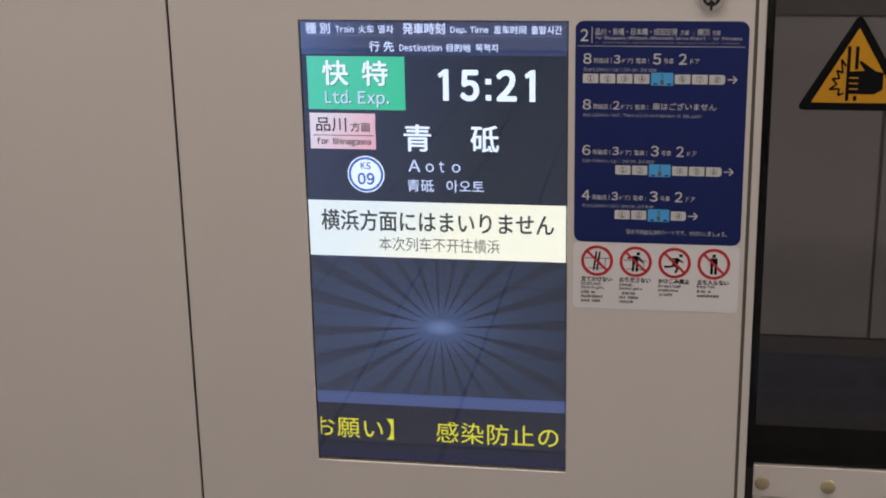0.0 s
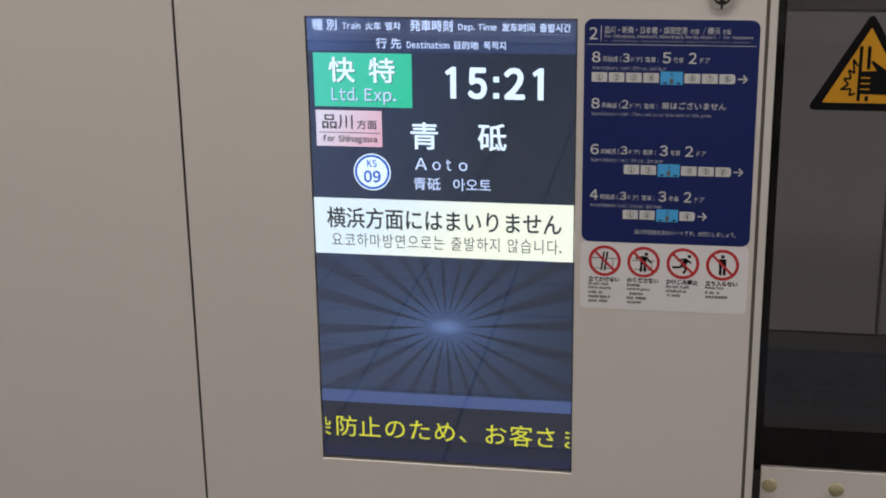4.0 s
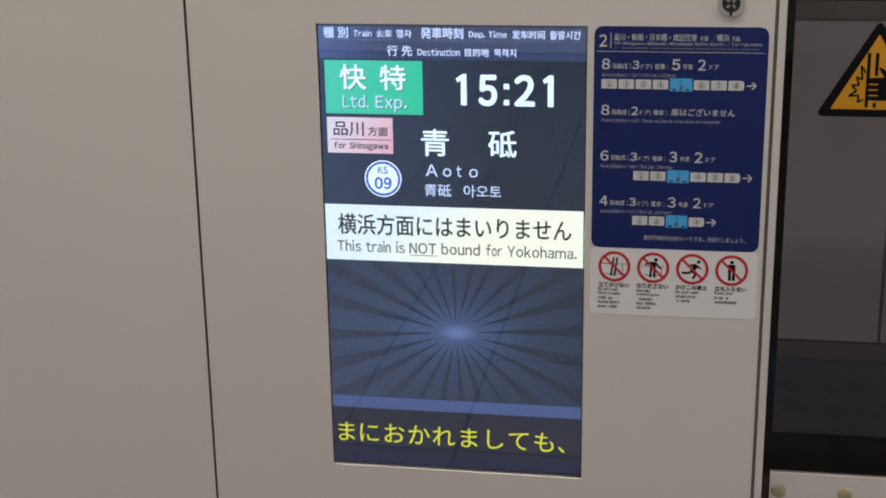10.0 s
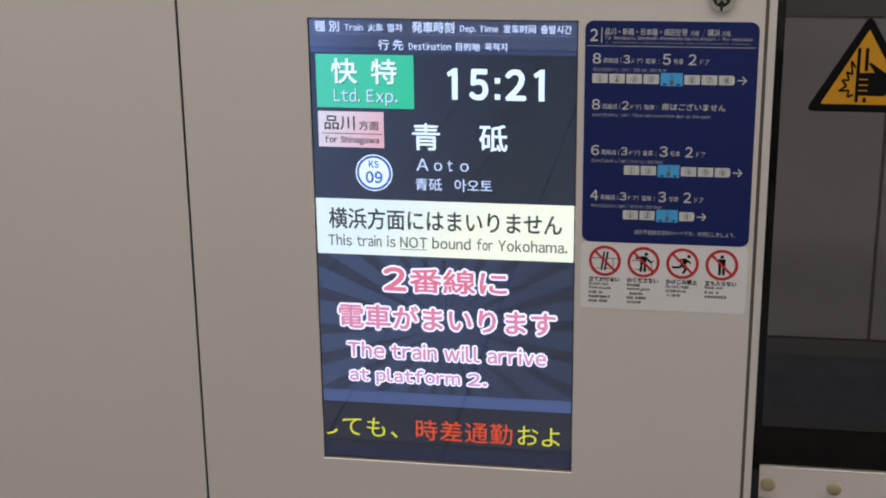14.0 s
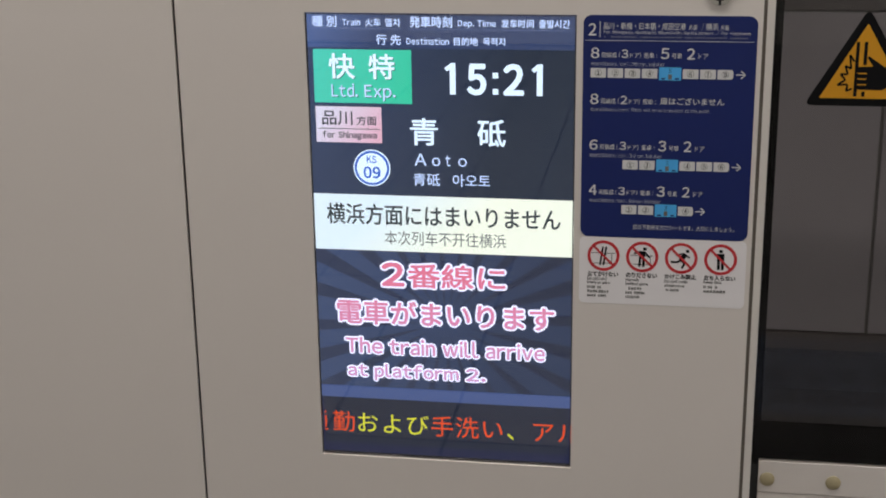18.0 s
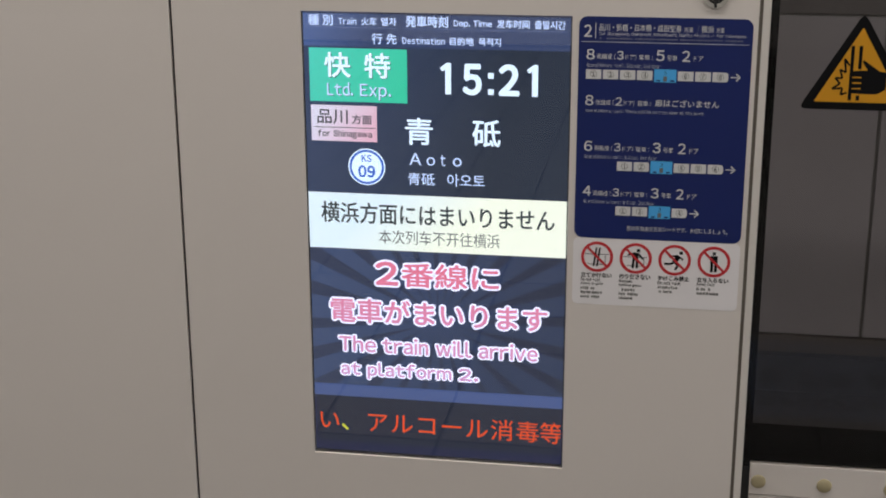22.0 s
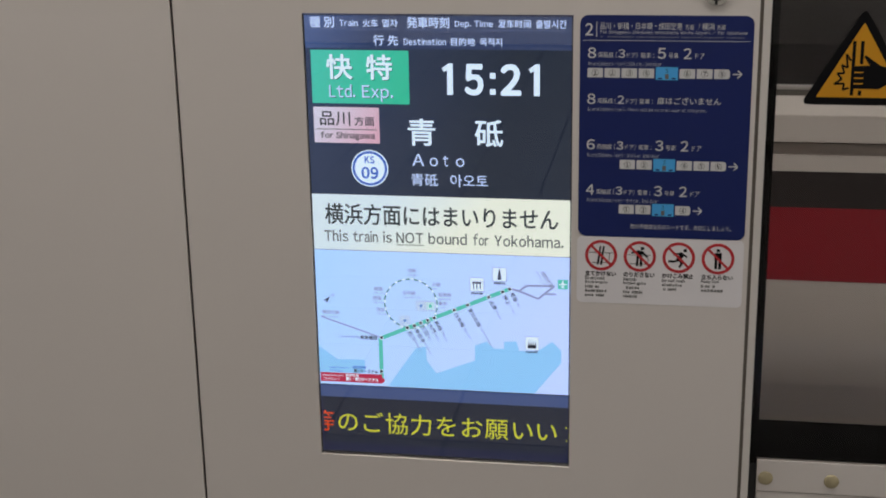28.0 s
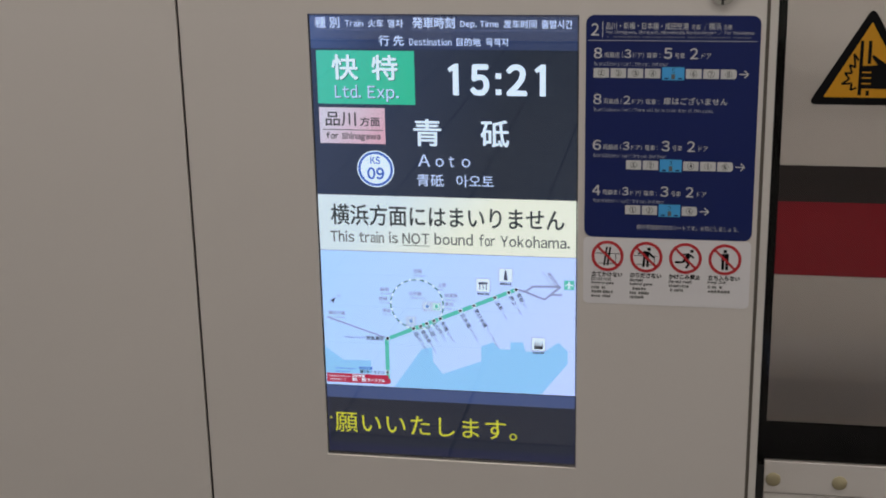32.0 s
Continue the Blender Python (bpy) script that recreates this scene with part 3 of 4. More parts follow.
def car_row(z, count, lit, first):
    """A row of little car boxes with an arrow; one is blue."""
    x = first
    for i in range(1, count + 1):
        if i == lit:
            plate("car_box", x, x + 0.0310, z - 0.0025, z + 0.0160, TY, SKYBLUE, sign, "sky blue car box")
            write("car_figure", "%d" % i, x + 0.0137, x + 0.0173, z + 0.0080, z + 0.0138, TY - 0.0002, NAVY, sign)
            plate("door_mark", x + 0.0130, x + 0.0180, z - 0.0010, z + 0.0060, TY - 0.0002, GREYINK, sign)
            for dx in (0.0035, 0.0225):
                plate("door_mark", x + dx, x + dx + 0.0055, z - 0.0012, z + 0.0008, TY - 0.0002, NAVY, sign)
            x += 0.0330
        else:
            if i == count:
                sheet("car_box", [(x, z), (x + 0.0196, z), (x + 0.0218, z + 0.003), (x + 0.0218, z + 0.0105), (x + 0.0196, z + 0.0135), (x, z + 0.0135)], TY, SIGNWHITE, sign, "white car box with rounded nose")
            else:
                plate("car_box", x, x + 0.0218, z, z + 0.0135, TY, SIGNWHITE, sign, r=0.0008)
            part("car_circle", ring(bmesh.new(), x + 0.0109, z + 0.0068, 0.0042, 0.0048, TY - 0.0002, TY, 20), GREYINK, sign)
            write("car_figure", "%d" % i, x + 0.0089, x + 0.0129, z + 0.0038, z + 0.0098, TY - 0.0003, INK, sign, bold=0.02)
            x += 0.0240
    part("arrow", stroke(stroke(bmesh.new(), [(x + 0.0012, z + 0.0068), (x + 0.0135, z + 0.0068)], 0.0016, TY, TY + 0.0003), [(x + 0.0085, z + 0.0120), (x + 0.0140, z + 0.0068), (x + 0.0085, z + 0.0016)], 0.0017, TY - 0.0001, TY + 0.0003), SIGNWHITE, sign)


sign_row(1.1370, "8", "3", car="5", sub="8cars(3doors/car) : 5th car, 2nd door")
car_row(1.1095, 8, 5, 0.4130)
sign_row(1.0710, "8", "2", note="扉はございません", sub="8cars(2doors/car) : There will be no train door at this point.")
sign_row(1.0042, "6", "3", car="3", sub="6cars(3doors/car) : 3rd car, 2nd door")
car_row(0.9765, 6, 3, 0.4610)
sign_row(0.9370, "4", "3", car="3", sub="4cars(3doors/car) : 3rd car, 2nd door")
car_row(0.9095, 4, 3, 0.4610)
write("foot_note", "目の不自由な方のシートです。大切にしましょう。", 0.4790, 0.6230, 0.8870, 0.8945, TY, SIGNWHITE, sign)


# ---- four prohibition pictograms ----
notice = thing("prohibition_sticker", (0.52, 0.0, 0.768), "white sticker with four red prohibition symbols", "sticker")
plate("backing", 0.4010, 0.6425, 0.7705, 0.8734, -0.0003, STICKER, notice, r=0.008, thick=0.0003)
NY = -0.0006
captions = (("立てかけない", "Do not rest", "items on gate", 3), ("のりださない", "Remain", "behind gate", 3), ("かけこみ禁止", "Do not rush", "", 2), ("立ち入らない", "Keep Out", "", 2))
for k, (jp, en1, en2, rest) in enumerate(captions):
    cx, cz = 0.4365 + 0.0565 * k, 0.8447
    symbol = part("symbol", ring(bmesh.new(), cx, cz, 0.0192, 0.0235, NY, NY + 0.0003), SIGNRED, notice, "red prohibition ring")
    marks = {0: [([(-0.0050, -0.0145), (-0.0010, 0.0140)], 0.0026), ([(0.0000, -0.0145), (0.0040, 0.0140)], 0.0026), ([(-0.018, 0.004), (0.018, 0.004)], 0.0008), ([(0.012, 0.004), (0.012, -0.012)], 0.0008), ([(-0.014, -0.0115), (0.015, -0.0115)], 0.0008)],
             1: [([(0.001, 0.009), (-0.001, -0.003)], 0.0080), ([(-0.003, -0.002), (-0.004, -0.0150)], 0.0034), ([(0.002, -0.002), (0.002, -0.0150)], 0.0034), ([(-0.002, 0.008), (-0.012, 0.005)], 0.0028),
                 ([(0.003, 0.008), (0.011, -0.001)], 0.0028), ([(0.0037, 0.0100), (0.0037, 0.0146)], 0.0050), ([(-0.018, 0.002), (0.016, 0.002)], 0.0008), ([(0.012, 0.002), (0.012, -0.0115)], 0.0008), ([(-0.014, -0.0115), (0.015, -0.0115)], 0.0008)],
             2: [([(0.006, 0.007), (-0.001, -0.004)], 0.0068), ([(-0.001, -0.004), (-0.006, -0.006), (-0.0150, -0.006)], 0.0032), ([(0.001, -0.004), (0.005, -0.008), (0.001, -0.0150)], 0.0032),
                 ([(0.004, 0.007), (-0.008, 0.005)], 0.0026), ([(0.007, 0.005), (0.012, 0.001)], 0.0026), ([(0.0089, 0.0090), (0.0089, 0.0135)], 0.0047)],
             3: [([(0.0, -0.0020), (0.0, 0.0090)], 0.0104), ([(-0.0028, -0.001), (-0.0028, -0.0155)], 0.0040), ([(0.0028, -0.001), (0.0028, -0.0155)], 0.0040), ([(0.0, 0.0102), (0.0, 0.0148)], 0.0048)]}
    for j, (pts, width) in enumerate(marks[k]):
        part("black_bar", stroke(bmesh.new(), [(cx + x, cz + z) for x, z in pts], width, NY + 0.00002 * j, NY + 0.0003), INK, symbol)
    part("slash", stroke(bmesh.new(), [(cx - 0.0148, cz + 0.0148), (cx + 0.0148, cz - 0.0148)], 0.0034, NY - 0.0002, NY + 0.0001), SIGNRED, symbol)
    x = cx - 0.0232
    write("caption", jp, x, x + 0.0455, 0.8125, 0.8205, NY, INK, notice, bold=0.035)
    write("caption", en1, x, x + {"Do not rest": 0.0290, "Remain": 0.0190, "Do not rush": 0.0330, "Keep Out": 0.0260}[en1], 0.8065, 0.8118, NY, INK, notice, bold=0.03)
    if en2:
        write("caption", en2, x, x + 0.0330, 0.8000, 0.8052, NY, INK, notice, bold=0.03)
    for j in range(rest):
        z = (0.7940 if en2 else 0.8005) - 0.0066 * j
        bars("small_print", x, x + (0.0210, 0.0330, 0.0290)[(j + k) % 3], z, z + 0.0032, NY, GREYINK, notice, 7 + (j + k) % 4)


# ---- departure display ----
display = thing("departure_display", (W / 2, 0.002, Z0), "lit upright departure screen set into the cream panel", "display")
display.location.x -= 0.0015
display.location.y += 0.0032
display.location.z -= 0.0042
display.scale = (1.0043, 1.0, 1.0043)
PY, LY = 0.0060, 0.0053       # fronts of the picture's plates, and of its writing
block("screen_glass", (0.0, W, 0.0020, 0.0026, Z0, Z0 + H), PANE, display, "glossy cover glass").visible_shadow = False
block("screen_case", (-0.010, W + 0.010, 0.0120, 0.05, Z0 - 0.010, Z0 + H + 0.010), DARK, display)
plate("page", 0.0, W, Z0, Z0 + H, 0.0095, S_NIGHT, display, "charcoal picture ground")
plate("header", 0.0, W, 1.1470, Z0 + H, PY, S_HEAD, display, "slate blue heading strip")
plate("middle_field", 0.0, W, 0.9270, 1.1466, PY, S_NIGHT, display)
for body, x0, x1, z0, z1, b in (("種 別", 0.0090, 0.0460, 1.1770, 1.1930, 0.02), ("Train", 0.0540, 0.0810, 1.1790, 1.1890, 0), ("火车", 0.0880, 0.1110, 1.1780, 1.1900, 0), ("열차", 0.1170, 0.1400, 1.1780, 1.1900, 0),
                                ("発車時刻", 0.1530, 0.2150, 1.1770, 1.1935, 0.02), ("Dep. Time", 0.2230, 0.2780, 1.1770, 1.1890, 0), ("发车时间", 0.2850, 0.3320, 1.1780, 1.1905, 0), ("출발시간", 0.3390, 0.3830, 1.1780, 1.1905, 0),
                                ("行 先", 0.1030, 0.1400, 1.1515, 1.1670, 0.02), ("Destination", 0.1480, 0.2100, 1.1525, 1.1630, 0), ("目的地", 0.2170, 0.2520, 1.1520, 1.1640, 0), ("목적지", 0.2590, 0.2910, 1.1520, 1.1640, 0)):
    write("heading", body, x0, x1, z0, z1, LY, S_PALE, display, bold=max(b, 0.022))
for x0, x1 in ((0.0060, 0.1420), (0.1500, 0.3870)):
    plate("rule", x0, x1, 1.1745, 1.1752, LY, S_LINE, display)
kind_box = plate("train_kind", 0.0090, 0.1545, 1.0655, 1.1445, LY, S_GREEN, display, "green limited express box")
for name, dx, dy, tone in (("letter_shadow", 0.0012, -0.0001, S_DEEPGREEN), ("writing", 0.0, -0.0004, S_WHITE)):
    for body, x0, x1 in (("快", 0.0315, 0.0708), ("特", 0.0912, 0.1298)):
        write(name, body, x0 + dx, x1 + dx, 1.1012 - dx, 1.1386 - dx, LY + dy, tone, kind_box, bold=0.02)
    phrase(name, (("Ltd.", 0.0349 + dx, 0.0738 + dx), ("Exp.", 0.0842 + dx, 0.1304 + dx)), 1.0692 - dx, 1.0945 - dx, LY + dy, S_PALE if tone == S_WHITE else tone, kind_box, bold=0.008)
way_box = plate("direction", 0.0095, 0.1085, 1.0060, 1.0600, LY, S_PINKROSE, display, "rose pink direction box")
write("writing", "品川", 0.0190, 0.0650, 1.0320, 1.0535, LY - 0.0004, S_DARKTEXT, way_box, bold=0.012)
write("writing", "方面", 0.0710, 0.1010, 1.0325, 1.0465, LY - 0.0004, S_DARKTEXT, way_box, bold=0.02)
plate("rule", 0.0140, 0.1050, 1.0262, 1.0272, LY - 0.0004, S_DARKTEXT, way_box)
write("writing", "for Shinagawa", 0.0190, 0.1010, 1.0100, 1.0230, LY - 0.0004, S_DARKTEXT, way_box, bold=0.025)
for x in (0.2030, 0.3290):
    sheet("clock", [(x + 0.0075, 1.0808), (x + 0.0160, 1.0808), (x + 0.0160, 1.1268), (x + 0.0095, 1.1268), (x, 1.1195), (x + 0.0030, 1.1140), (x + 0.0075, 1.1170)], LY, S_WHITE, display)
write("clock", "5", 0.2355, 0.2640, 1.0800, 1.1268, LY, S_WHITE, display, bold=0.045)
write("clock", "2", 0.2880, 0.3185, 1.0805, 1.1272, LY, S_WHITE, display, bold=0.045)
for z in (1.0850, 1.1085):
    plate("clock", 0.2728, 0.2812, z - 0.0031, z + 0.0051, LY, S_WHITE, display)
write("destination", "青", 0.1505, 0.1920, 1.0040, 1.0450, LY, S_WHITE, display, bold=0.018)
write("destination", "砥", 0.2500, 0.2920, 1.0045, 1.0450, LY, S_WHITE, display, bold=0.018)
for ch, x0, x1, z1 in (("A", 0.1565, 0.1745, 0.9915), ("o", 0.1825, 0.1950, 0.9865), ("t", 0.2025, 0.2105, 0.9900), ("o", 0.2215, 0.2345, 0.9865)):
    write("destination", ch, x0, x1, 0.9735, z1, LY, S_PALE, display, bold=0.012)
write("destination", "青砥", 0.1540, 0.1945, 0.9430, 0.9620, LY, S_PALE, display, bold=0.008)
write("destination", "아오토", 0.2130, 0.2690, 0.9430, 0.9620, LY, S_PALE, display, bold=0.008)
station = sheet("station_number", disc(0.0920, 0.9680, 0.0280, 56), LY, S_WHITE, display, "white station number disc with blue ring")
part("number_ring", ring(bmesh.new(), 0.0920, 0.9680, 0.0228, 0.0262, LY - 0.0004, LY), S_BLUE, station)
write("number", "KS", 0.0845, 0.0995, 0.9755, 0.9868, LY - 0.0004, S_BLUE, station, bold=0.03)
write("number", "09", 0.0790, 0.1050, 0.9520, 0.9705, LY - 0.0004, S_BLUE, station, bold=0.04)

banner = plate("banner", 0.0, W, 0.8395, 0.9266, PY, S_CREAM, display, "pale cream notice band")
write("notice", "横浜方面にはまいりません", 0.0205, 0.3730, 0.8800, 0.9130, LY, S_NOTICE, display, bold=0.014)
chinese = write("notice_line", "本次列车不开往横浜", 0.1085, 0.2920, 0.8500, 0.8720, LY, S_GREYTEXT, display)
korean = write("notice_line", "요코하마방면으로는 출발하지 않습니다.", 0.0270, 0.3730, 0.8510, 0.8730, LY, S_GREYTEXT, display)
english = phrase("notice_line", (("This", 0.0185, 0.0552), ("train", 0.0625, 0.1008), ("is", 0.1090, 0.1223), ("NOT", 0.1294, 0.1709), ("bound", 0.1784, 0.2365), ("for", 0.2460, 0.2697), ("Yokohama.", 0.2780, 0.3810)),
                 0.8530, 0.8715, LY, S_GREYTEXT, display, bold=0.016)
plate("underline", 0.1294, 0.1709, 0.8500, 0.8510, LY, S_GREYTEXT, english)

bm = bmesh.new()
xs, zs = (0.0, 0.0022, W - 0.0016, W), (Z0, Z0 + 0.0060, Z0 + H - 0.0016, Z0 + H)
grid = [[bm.verts.new((x, 0.0028, z)) for z in zs] for x in xs]
for i in range(3):
    for k in range(3):
        if (i, k) != (1, 1):
            bm.faces.new((grid[i][k], grid[i + 1][k], grid[i + 1][k + 1], grid[i][k + 1]))
part("bezel", bm, S_BEZEL, display, "thin black bezel")

# dim picture with rays, and the message on it
burst = plate("picture", 0.0, W, 0.6172, 0.8391, PY, S_BURST, display, "dim blue picture with dark rays")


def clip(poly, x0, x1, z0, z1):
    for axis, limit, sign_ in ((0, x0, 1), (0, x1, -1), (1, z0, 1), (1, z1, -1)):
        out = []
        for i, p in enumerate(poly):
            q = poly[(i + 1) % len(poly)]
            dp, dq = (p[axis] - limit) * sign_, (q[axis] - limit) * sign_
            if dp >= 0:
                out.append(p)
            if (dp >= 0) != (dq >= 0):
                s = dp / (dp - dq)
                out.append((p[0] + (q[0] - p[0]) * s, p[1] + (q[1] - p[1]) * s))
        poly = out
    return poly


rng = random.Random(4)
ray_shapes = []
for k in range(24):
    a = radians(92.5 - 15 * k + rng.uniform(-1.2, 1.2))
    half = radians(2.5 + 0.7 * abs(math.cos(a)) + rng.uniform(-0.5, 0.5))
    cx, cz, r0 = 0.199, 0.729, 0.009 + 0.020 * abs(math.cos(a)) + rng.uniform(0, 0.006)
    fan = [(cx + r0 * math.cos(a), cz + r0 * math.sin(a))] + [(cx + r * math.cos(a + e * half), cz + r * math.sin(a + e * half)) for r, e in ((0.4, -1), (0.4, 1))]
    pts = clip(fan, 0.001, W - 0.001, 0.6176, 0.8388)
    sheet("ray", pts, PY - 0.0002, S_RAY, burst, thick=0.0002)
    ray_shapes.append(pts)

message = thing("message", (0, 0, 0), "", "")
for key in ("label", "category", "home"):
    if key in message:
        del message[key]
message.parent = display
message.matrix_parent_inverse = Matrix.Translation((-W / 2, -0.002, -Z0))
RIM = 0.0031            # width of the white outline round the letters
for body, x0, x1, z0, z1, b in (("2", 0.1020, 0.1375, 0.7835, 0.8220, 0.04), ("番線に", 0.1425, 0.2915, 0.7825, 0.8215, 0.022), ("電車がまいります", 0.0310, 0.3650, 0.7205, 0.7605, 0.022)):
    write("message_outline", body, x0 - RIM, x1 + RIM, z0 - RIM, z1 + RIM, LY, S_RIM, message, "white outline", bold=(b * (z1 - z0) + RIM) / (z1 - z0 + 2 * RIM))
    write("message_writing", body, x0, x1, z0, z1, LY - 0.0003, S_MSGPINK, message, "pink letters", bold=b)
for words, z0, z1 in (((("The", 0.0428, 0.1012), ("train", 0.1112, 0.1829), ("will", 0.1946, 0.2502), ("arrive", 0.2613, 0.3513)), 0.6728, 0.6993),
                      ((("at", 0.0450, 0.0761), ("platform", 0.0873, 0.2190), ("2.", 0.2301, 0.2607)), 0.6285, 0.6565)):
    r = RIM * 0.85
    phrase("message_outline", [(w, x0 - r, x1 + r) for w, x0, x1 in words], z0 - r, z1 + r, LY, S_RIM, message, "white outline", bold=(0.024 * (z1 - z0) + r) / (z1 - z0 + 2 * r), steps=12)
    phrase("message_writing", words, z0, z1, LY - 0.0003, S_MSGPINK, message, "pink letters", bold=0.024)

plate("message_ground", 0.0, W, 0.6174, 0.8389, 0.0056, S_DIM, message, "dark blue ground", thick=0.0001)
for pts in ray_shapes:
    sheet("message_ray", pts, 0.0055, S_DIMRAY, message, thick=0.00005)

# running text at the foot of the screen
plate("ticker_bar", 0.0, W, 0.5972, 0.6168, PY, S_BAR, display, "blue bar over the running text")
plate("ticker_field", 0.0, W, 0.5195, 0.5968, PY, S_TICK, display)
plate("ticker_bar", 0.0, W, 0.5000, 0.5191, PY, S_EDGE, display)
plate("ticker_edge", 0.0, 0.0050, 0.5191, 0.5970, 0.0040, S_EDGE, display)
plate("ticker_edge", W - 0.0035, W, 0.5191, 0.5970, 0.0040, S_EDGE, display)
TICKER = "【お願い】　感染防止のため、お客さまにおかれましても、時差通勤および手洗い、アルコール消毒等のご協力をお願いいたします。"
CELL, TX, SPEED = 0.03947, 0.2074, 0.06226
ORANGE_RUNS = "時差通勤 手洗い アルコール消毒等".split()
orange = set()
for run in ORANGE_RUNS:
    at = TICKER.index(run)
    orange |= set(range(at, at + len(run)))
letters = []
for i, ch in enumerate(TICKER):
    if ch == "　":
        continue
    co, faces = glyph_mesh(ch)
    me = bpy.data.meshes.new("letter")
    me.from_pydata([((x - 0.5) * 0.0380, 0.0, (z - 0.38) * 0.0380) for x, z, _ in co], [], faces)
    letter = hang("letter", me, S_ORANGE if i in orange else S_YELLOW, display)
    letters.append((i - TICKER.index("感"), letter))

# route map page
route = plate("route_map", 0.0, W, 0.6190, 0.8391, 0.0048, S_MAP, display, "pale lilac railway route map")
MY = 0.0045
sheet("sea", [(0.0, 0.684), (0.012, 0.675), (0.031, 0.661), (0.074, 0.662), (0.074, 0.640), (0.0, 0.638)], MY, S_SEA, route, "light blue sea")
sheet("sea", [(0.110, 0.6195), (0.155, 0.685), (0.171, 0.688), (0.172, 0.665), (0.187, 0.645), (0.247, 0.669), (0.247, 0.693), (0.265, 0.701), (0.276, 0.690), (0.292, 0.690), (0.292, 0.702), (0.311, 0.703), (0.315, 0.688), (0.343, 0.689), (0.365, 0.705), (0.379, 0.691), (0.379, 0.671), (0.339, 0.6195)], MY, S_SEA, route, "light blue sea")
MY2 = 0.0042
line("branch_line", [(0.008, 0.731), (0.098, 0.701)], 0.0020, MY2, S_MAPGREY, route)
for k in range(20):
    a0, a1 = math.tau * k / 20, math.tau * (k + 0.60) / 20
    line("loop_line", [(0.1492 + 0.0408 * math.cos(a0), 0.7572 + 0.0395 * math.sin(a0)), (0.1492 + 0.0408 * math.cos(a1), 0.7572 + 0.0395 * math.sin(a1))], 0.0025, MY2, S_LOOP, route)
part("loop_track", ring(bmesh.new(), 0.1492, 0.7572, 0.0392, 0.0412, MY2 + 0.0001, MY2 + 0.0002), S_WHITE, route)
line("airport_branch", [(0.303, 0.787), (0.315, 0.784), (0.326, 0.793), (0.368, 0.794), (0.344, 0.773), (0.315, 0.784)], 0.0030, MY2, S_MAPGREY, route)
line("airport_branch", [(0.352, 0.781), (0.370, 0.781)], 0.0028, MY2, S_MAPGREY, route)
line("main_line", [(0.1005, 0.629), (0.1005, 0.700)], 0.0064, MY2, S_ROUTE, route, "green railway line")
line("main_line", [(0.1000, 0.6985), (0.301, 0.787)], 0.0064, MY2, S_ROUTE, route, "green railway line")
for x, z in ((0.102, 0.700), (0.100, 0.644), (0.143, 0.718), (0.154, 0.722), (0.164, 0.727), (0.175, 0.732), (0.185, 0.736), (0.216, 0.750), (0.237, 0.759), (0.269, 0.773), (0.290, 0.782), (0.301, 0.787)):
    stop = sheet("stop", disc(x, z, 0.0034, 20), 0.0039, S_WHITE, route)
    sheet("stop_dot", disc(x, z, 0.0024, 16), 0.0037, S_DARKTEXT, stop)
for x, z, jp, en in ((0.145, 0.714, "品川", "Shinagawa"), (0.156, 0.718, "泉岳寺", "Sengakuji"), (0.166, 0.723, "三田", "Mita"), (0.177, 0.728, "大門", "Daimon"), (0.187, 0.732, "新橋", "Shimbashi"), (0.218, 0.746, "日本橋", "Nihombashi"),
                     (0.239, 0.755, "東日本橋", "Higashi-nihombashi"), (0.271, 0.769, "浅草", "Asakusa"), (0.292, 0.778, "押上", "Oshiage"), (0.303, 0.783, "青砥", "Aoto")):
    run = 0.0080 * len(jp)
    write("stop_name", jp, x - 0.0026, x - 0.0026 + run, z - 0.0035, z + 0.0035, 0.0041, S_MAPINK, route, bold=0.02, turn=-61)
    d = run + 0.0030
    write("stop_name", en, x + 0.485 * d - 0.0010, x + 0.485 * d - 0.0010 + 0.0020 * len(en), z - 0.0020 - 0.875 * d, z + 0.0014 - 0.875 * d, 0.0041, S_MAPINK, route, turn=-61)
for x, z, jp, en in ((0.145, 0.811, "池袋", "Ikebukuro"), (0.182, 0.790, "上野", "Ueno"), (0.192, 0.774, "秋葉原", "Akihabara"), (0.192, 0.760, "東京", "Tokyo"), (0.093, 0.780, "新宿", "Shinjuku"), (0.090, 0.765, "原宿", "Harajuku"),
                     (0.095, 0.746, "渋谷", "Shibuya"), (0.137, 0.775, "山手線", "Yamanote Line"), (0.010, 0.739, "横浜方面", "for Yokohama")):
    write("place_name", jp, x, x + 0.0066 * len(jp), z - 0.0036, z + 0.0030, 0.0041, S_MAPGREY, route, bold=0.03)
    write("place_name", en, x, x + 0.0021 * len(en), z - 0.0088, z - 0.0058, 0.0041, S_MAPGREY, route, bold=0.03)
write("place_name", "Keikyu Kamata", 0.0350, 0.0660, 0.6978, 0.7012, 0.0041, S_MAPINK, route, bold=0.03)
write("place_name", "京急蒲田", 0.0680, 0.0950, 0.6958, 0.7028, 0.0041, S_MAPINK, route, bold=0.04)
write("place_name", "Haneda Airport", 0.0180, 0.0490, 0.6452, 0.6485, 0.0041, S_BLUE, route, bold=0.03)
write("place_name", "Terminal 3", 0.0180, 0.0390, 0.6405, 0.6435, 0.0041, S_BLUE, route, bold=0.03)
write("place_name", "第3ターミナル", 0.0560, 0.0950, 0.6400, 0.6460, 0.0041, S_DARKTEXT, route, bold=0.04)
write("place_name", "羽田空港", 0.0545, 0.0760, 0.6465, 0.6515, 0.0041, S_BLUE, route, bold=0.04)
